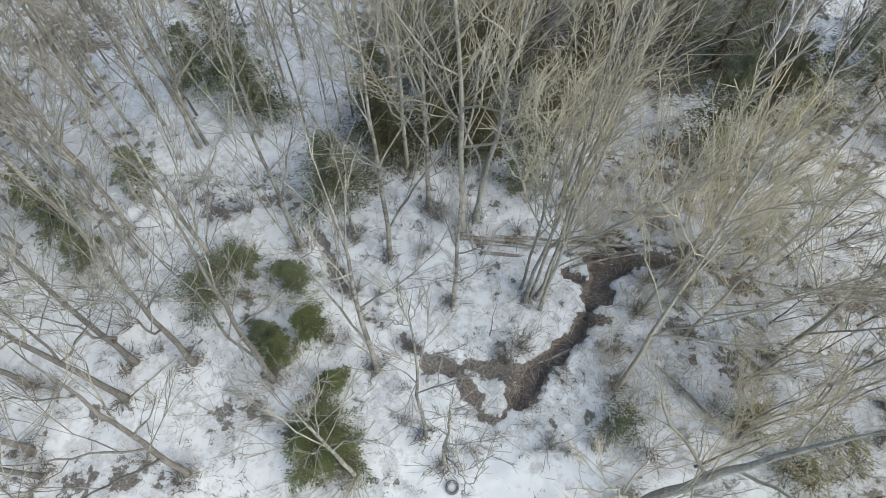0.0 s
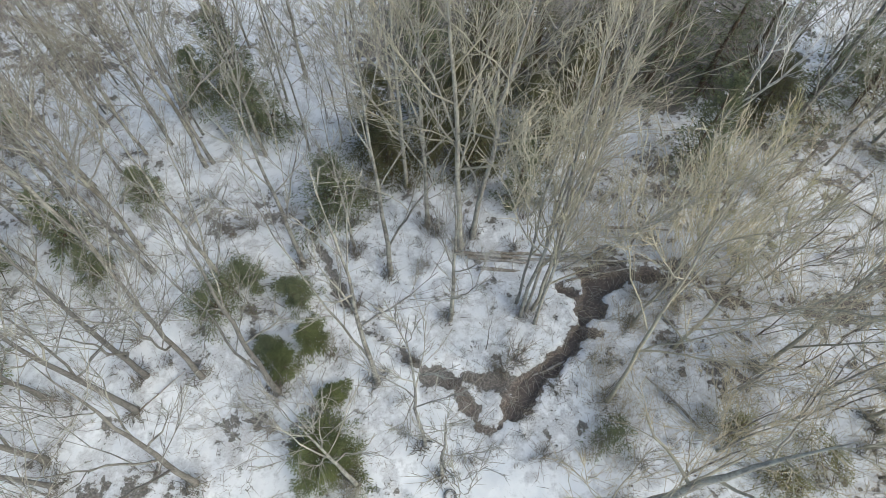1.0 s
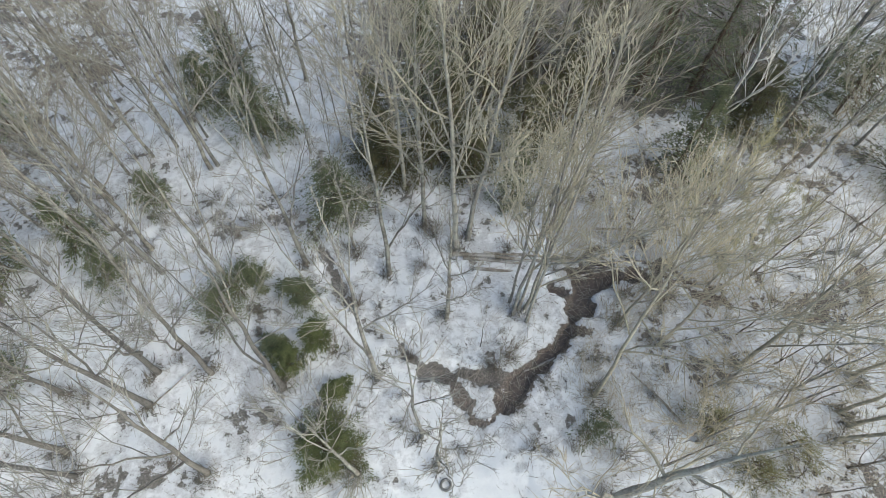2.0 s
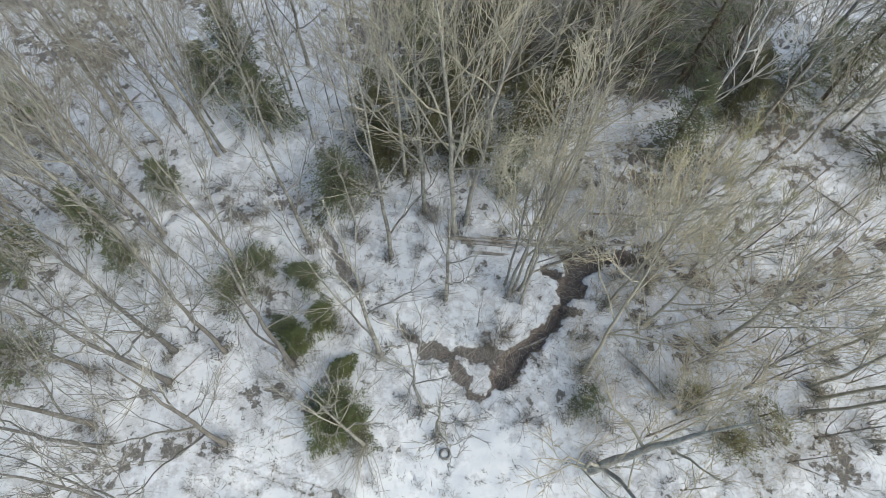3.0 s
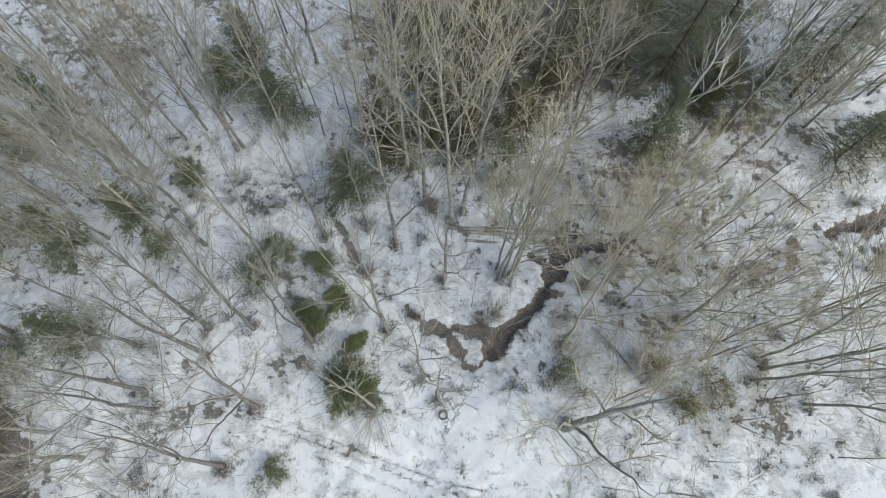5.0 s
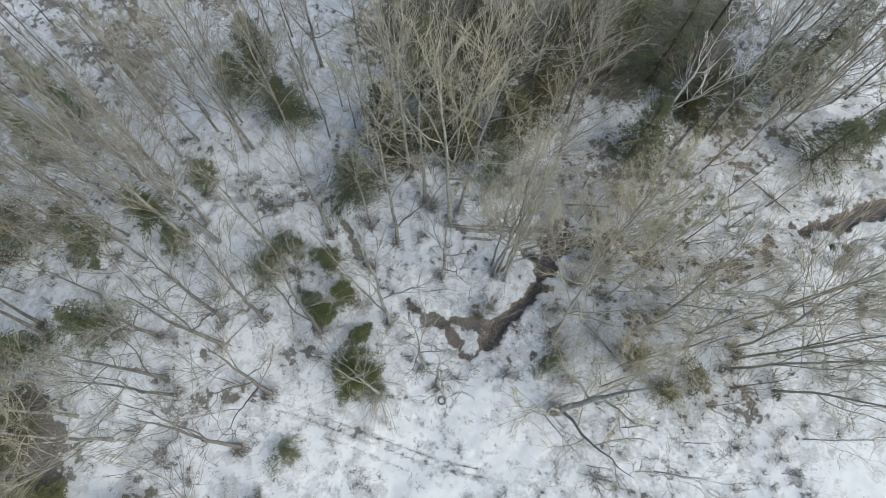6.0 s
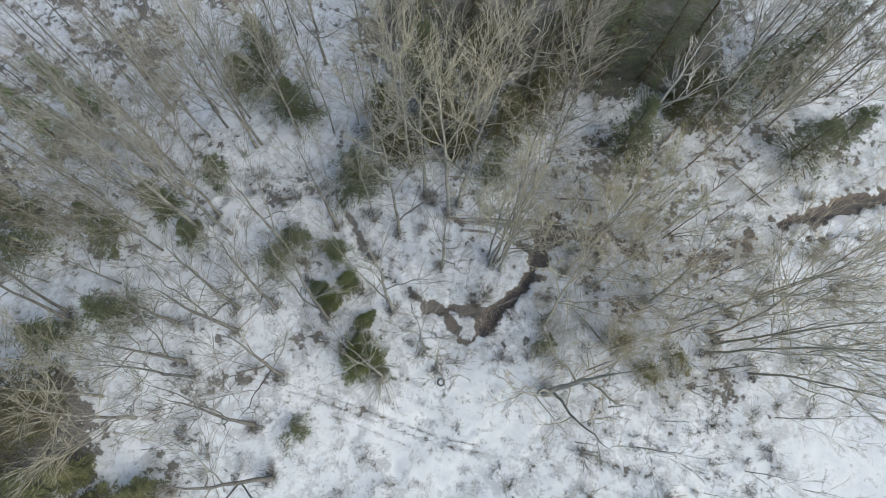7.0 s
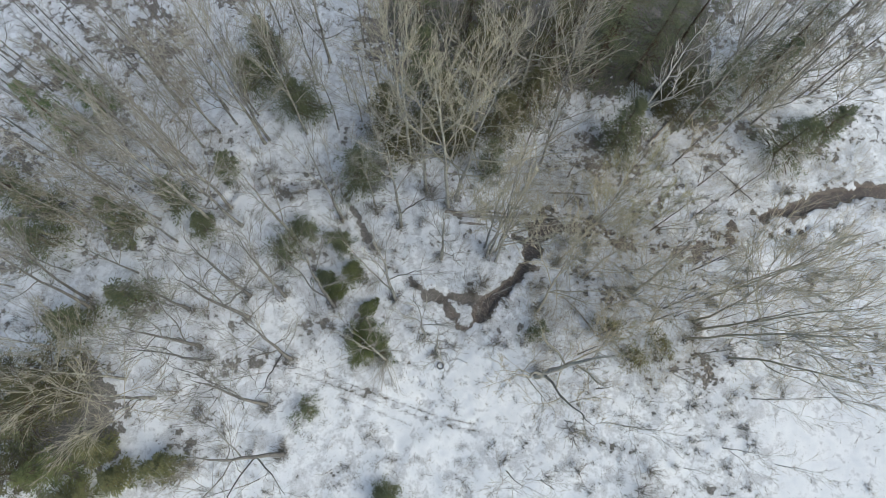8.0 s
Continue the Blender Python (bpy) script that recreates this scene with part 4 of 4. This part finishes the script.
def undergrowth():
    rs = np.random.RandomState(93)
    feet = scatter(94, 950, 0.12)
    trees = np.array([r[:2] for r in WEST_TREES + BROOK_TREES + TALL_TREES + CLUMP_TREES + EAST_TREES + NORTHWEST_TREES] + STAND_FEET)
    feet = np.concatenate([feet, np.repeat(trees, 3, axis=0) + rs.normal(size=(len(trees) * 3, 2)) * 0.2])
    per = 7
    n = len(feet) * per
    w = np.repeat(np.arange(len(feet)), per)
    xy = feet[w] + rs.normal(size=(n, 2)) * 0.22
    z = lay(xy[:, 0], xy[:, 1])[0] - 0.03
    az, tilt = rs.uniform(0, 6.283, n), np.radians(rs.uniform(5, 70, n))
    d = np.stack([np.cos(az) * np.sin(tilt), np.sin(az) * np.sin(tilt), np.cos(tilt)], 1)
    b = Buf()
    ln = rs.uniform(0.25, 1.1, n)
    p = grown(rs, np.concatenate([xy, z[:, None]], 1), d, ln, 3, 0.1, 0.25)
    tubes(b, p[:, :2], np.tile([0.012, 0.008], (n, 1)), 3, tip=1.0)
    k = np.repeat(np.arange(n), 2)
    q, t = along_path(p, k, rs.uniform(0.3, 1, n * 2))
    spikes(b, q, turned(rs, t, 20, 60), ln[k] * rs.uniform(0.2, 0.5, n * 2), 0.007)
    tagged(link("undergrowth", b.mesh("undergrowth", BRUSH)), "thin brown stems and brambles standing in snow", "undergrowth", kind="stuff")


undergrowth()


def fallen_sticks():
    rs = np.random.RandomState(95)
    at = scatter(96, 1700, 0.18)
    n = len(at)
    z = lay(at[:, 0], at[:, 1])[0] + 0.015
    az = rs.uniform(0, 6.283, n)
    ln = rs.uniform(0.25, 1.6, n) * rs.uniform(0.4, 1, n)
    end = at + np.stack([np.cos(az), np.sin(az)], 1) * ln[:, None]
    z1 = lay(end[:, 0], end[:, 1])[0] + 0.02
    a, c = np.concatenate([at, z[:, None]], 1), np.concatenate([end, z1[:, None]], 1)
    p = np.stack([a, (a + c) / 2 + rs.normal(size=(n, 3)) * 0.05 * np.array([1, 1, 0.4])], 1)
    b = Buf()
    tubes(b, p, np.tile([0.013, 0.01], (n, 1)) * rs.uniform(0.6, 1.5, (n, 1)), 3, tip=1.0)
    tagged(link("fallen_sticks", b.mesh("fallen_sticks", BRUSH)), "dark broken sticks strewn over the snow", "sticks", kind="stuff")


fallen_sticks()


def brook_debris():
    """Broken twigs caught along the water's edge and across the bed."""
    rs = np.random.RandomState(63)
    line = np.concatenate([BROOK[:, :2], POOL_RIM[:, :2], LOWER_BROOK[:22, :2]])
    n = 520
    at = line[rs.randint(0, len(line), n)] + rs.normal(size=(n, 2)) * 0.75
    az = rs.uniform(0, 6.283, n)
    end = at + np.stack([np.cos(az), np.sin(az)], 1) * rs.uniform(0.3, 1.7, (n, 1))
    z0, z1 = (np.maximum(lay(p[:, 0], p[:, 1])[0], -0.44) + 0.03 for p in (at, end))
    a, c = np.concatenate([at, z0[:, None]], 1), np.concatenate([end, z1[:, None] + rs.uniform(0, 0.25, (n, 1))], 1)
    p = np.stack([a, (a + c) / 2 + rs.normal(size=(n, 3)) * 0.06], 1)
    b = Buf()
    tubes(b, p, np.tile([0.014, 0.01], (n, 1)) * rs.uniform(0.5, 1.5, (n, 1)), 3, tip=1.0)
    tagged(link("brook_debris", b.mesh("brook_debris", GREY)), "grey broken twigs caught in the brook", "sticks", kind="stuff")


brook_debris()


# larger tufts that stand by themselves in the open snow
TUFTS = [(-10.4, -0.5), (-19.6, -3.6), (-13.4, -0.1), (-15.1, -3.9), (-5.5, -2.3), (-6.9, -5.0), (-12.2, -4.3), (-13.5, -7.0), (-19.4, 0.3),
         (4.9, -3.4), (6.0, -4.5), (2.8, -6.6), (12.5, -6.5), (22.5, -6.7), (26.4, -6.8), (21.9, -2.7), (22.5, -3.8), (25.0, -4.8), (27.0, -3.0),
         (26.3, -2.1), (21.7, 0.2), (22.8, 1.1), (17.3, -1.6), (8.9, -1.7), (12.0, -1.8), (8.7, 2.9), (25.8, -0.7), (29.9, 1.1), (25.7, 0.9),
         (1.1, 5.4), (9.7, -5.4), (27.8, 1.5), (10.6, 0.6), (13.2, -0.4), (23.4, -2.2), (26.6, -1.2)]


def dead_tufts():
    """Tufts of dead grass and fern that stand out of the snow."""
    rs = np.random.RandomState(97)
    trees = np.array([r[:2] for r in WEST_TREES + BROOK_TREES + TALL_TREES + EAST_TREES])
    ring = np.repeat(trees, 4, axis=0)
    at = np.concatenate([scatter(98, 1300, 0.12)[:1300], ring + unit(rs.normal(size=ring.shape)) * 0.42])
    big = np.concatenate([np.ones(1300), np.full(len(ring), 3.0)])
    own = np.repeat(np.array(TUFTS), 4, axis=0)
    own = own + rs.normal(size=own.shape) * 0.34
    loose = np.stack([rs.uniform(-24, 27, 260), rs.uniform(-9, 3, 260)], 1)
    at, big = np.concatenate([at, own, loose]), np.concatenate([big, np.full(len(own), 2.0), np.ones(260)])
    per = 20
    w = np.repeat(np.arange(len(at)), per)
    n = len(w)
    size = np.maximum(rs.uniform(0.35, 1.25, len(at)) ** 1.5, 0.9 * (big > 1)) * np.where(big > 2.5, 1.65, np.where(big > 1, 1.05, 1.0))
    xy = at[w] + rs.normal(size=(n, 2)) * np.minimum(0.16 * size, 0.22)[w][:, None]
    z = lay(xy[:, 0], xy[:, 1])[0] - 0.02
    az, tilt = rs.uniform(0, 6.283, n), np.radians(rs.uniform(15, 85, n))
    d = np.stack([np.cos(az) * np.sin(tilt), np.sin(az) * np.sin(tilt), np.cos(tilt)], 1)
    b = Buf()
    spikes(b, np.concatenate([xy, z[:, None]], 1), d, rs.uniform(0.14, 0.5, n) * size[w], np.where(big > 2.5, 0.026, 0.017)[w][:, None])
    tagged(link("dead_tufts", b.mesh("dead_tufts", LEAF, smooth=False)), "grey-brown tufts of dead grass and fern in snow", "tufts", kind="stuff")


def fallen_branch(x, y):
    rs = np.random.RandomState(66)
    root = new("fallen_branch")
    n = 24
    az = np.radians(rs.uniform(175, 320, n))
    d = np.stack([np.cos(az), np.sin(az), rs.uniform(0.08, 0.45, n)], 1)
    ln = rs.uniform(1.8, 4.2, n)
    p = grown(rs, np.concatenate([rs.normal(size=(n, 2)) * 0.12, np.full((n, 1), 0.1)], 1), unit(d), ln, 6, -0.16, 0.28)
    p[:, :, 2] = np.maximum(p[:, :, 2], 0.05)
    b = Buf()
    tubes(b, p, np.tile([0.022, 0.019, 0.016, 0.013, 0.01, 0.006], (n, 1)), 4)
    tagged(link("stem_clump", b.mesh("stem_clump", GREY), root), kind="stuff")
    w = np.repeat(np.arange(n), 8)
    q, t = along_path(p, w, rs.uniform(0.2, 0.98, n * 8))
    h = turned(rs, t, 12, 40)
    h[:, 2] = np.abs(h[:, 2]) * 0.4
    b = Buf()
    spikes(b, q, h, ln[w] * rs.uniform(0.12, 0.34, n * 8), 0.009)
    tagged(link("twig_spray", b.mesh("twig_spray", GREY), root), kind="stuff")
    tagged(set_at(root, x, y), "fan of thin grey branches spread low over snow", "branch")


fallen_branch(-4.1, 3.6)


def brambles():
    """Arching canes in the low ground east of the brook."""
    rs = np.random.RandomState(62)
    x, y = rs.uniform(8, 42, 9000), rs.uniform(0, 34, 9000)
    wet = np.exp(-((y - 14) / 11) ** 2) * (0.35 + np.clip(fbm(x / 4, y / 4, 2), -0.3, 0.6)) * smooth(0.2, 0.9, np.minimum(far_from(BROOK, x, y), far_from(LOWER_BROOK, x, y)))
    keep = rs.rand(9000) < wet
    at = np.stack([x[keep], y[keep]], 1)[:850]
    per = 8
    w = np.repeat(np.arange(len(at)), per)
    n = len(w)
    xy = at[w] + rs.normal(size=(n, 2)) * 0.3
    z = lay(xy[:, 0], xy[:, 1])[0] - 0.03
    az, tilt = rs.uniform(0, 6.283, n), np.radians(rs.uniform(10, 60, n))
    d = np.stack([np.cos(az) * np.sin(tilt), np.sin(az) * np.sin(tilt), np.cos(tilt)], 1)
    ln = rs.uniform(0.6, 2.2, n)
    p = grown(rs, np.concatenate([xy, z[:, None]], 1), d, ln, 3, -0.2, 0.15)
    b = Buf()
    tubes(b, p[:, :2], np.tile([0.011, 0.008], (n, 1)), 3, tip=1.0)
    q, t = along_path(p, np.arange(n), rs.uniform(0.3, 0.9, n))
    spikes(b, q, turned(rs, t, 20, 55), ln * rs.uniform(0.2, 0.5, n), 0.008)
    tagged(link("brambles", b.mesh("brambles", TAN)), "tangle of pale grey-tan bramble canes over snow", "brambles", kind="stuff")


def churned_track():
    """Dark clods thrown up along the wheel marks."""
    rs = np.random.RandomState(61)
    rows = []
    for line, off in ((RUT_A, 0.26), (RUT_A, -0.26), (RUT_B, 0.0)):
        t = unit(np.gradient(line, axis=0))
        side = np.stack([-t[:, 1], t[:, 0]], 1)
        n = 1900 if off else 420
        f = rs.uniform(0, len(line) - 1.01, n)
        k = f.astype(int)
        p = line[k] + (line[k + 1] - line[k]) * (f - k)[:, None] + side[k] * (off + rs.normal(size=n) * 0.05)[:, None]
        keep = fbm(p[:, 0] / 0.8, p[:, 1] / 0.8, 2) > -0.22
        rows.append(p[keep])
    p = np.concatenate(rows)
    n = len(p)
    z = lay(p[:, 0], p[:, 1])[0]
    s = rs.uniform(0.013, 0.034, (n, 1, 1))
    octa = np.array([[1, 0, 0], [0, 1, 0], [-1, 0, 0], [0, -1, 0], [0, 0, 0.6], [0, 0, -0.4]], float)
    v = np.concatenate([p, z[:, None]], 1)[:, None] + octa[None] * s * rs.uniform(0.6, 1.4, (n, 6, 1))
    f = np.array([[0, 1, 4], [1, 2, 4], [2, 3, 4], [3, 0, 4], [1, 0, 5], [2, 1, 5], [3, 2, 5], [0, 3, 5]])
    b = Buf()
    b.add(v.reshape(-1, 3), tris=(np.arange(n)[:, None, None] * 6 + f[None]).reshape(-1, 3))
    tagged(link("wheel_track", b.mesh("wheel_track", LEAF, smooth=False)), "dark clods along a wheel track in snow", "track", kind="stuff")


LEAF = needles("dead_leaf", (0.095, 0.088, 0.082), (0.205, 0.19, 0.174), (0.2, 0.17, 0.13))
dead_tufts()
brambles()
churned_track()
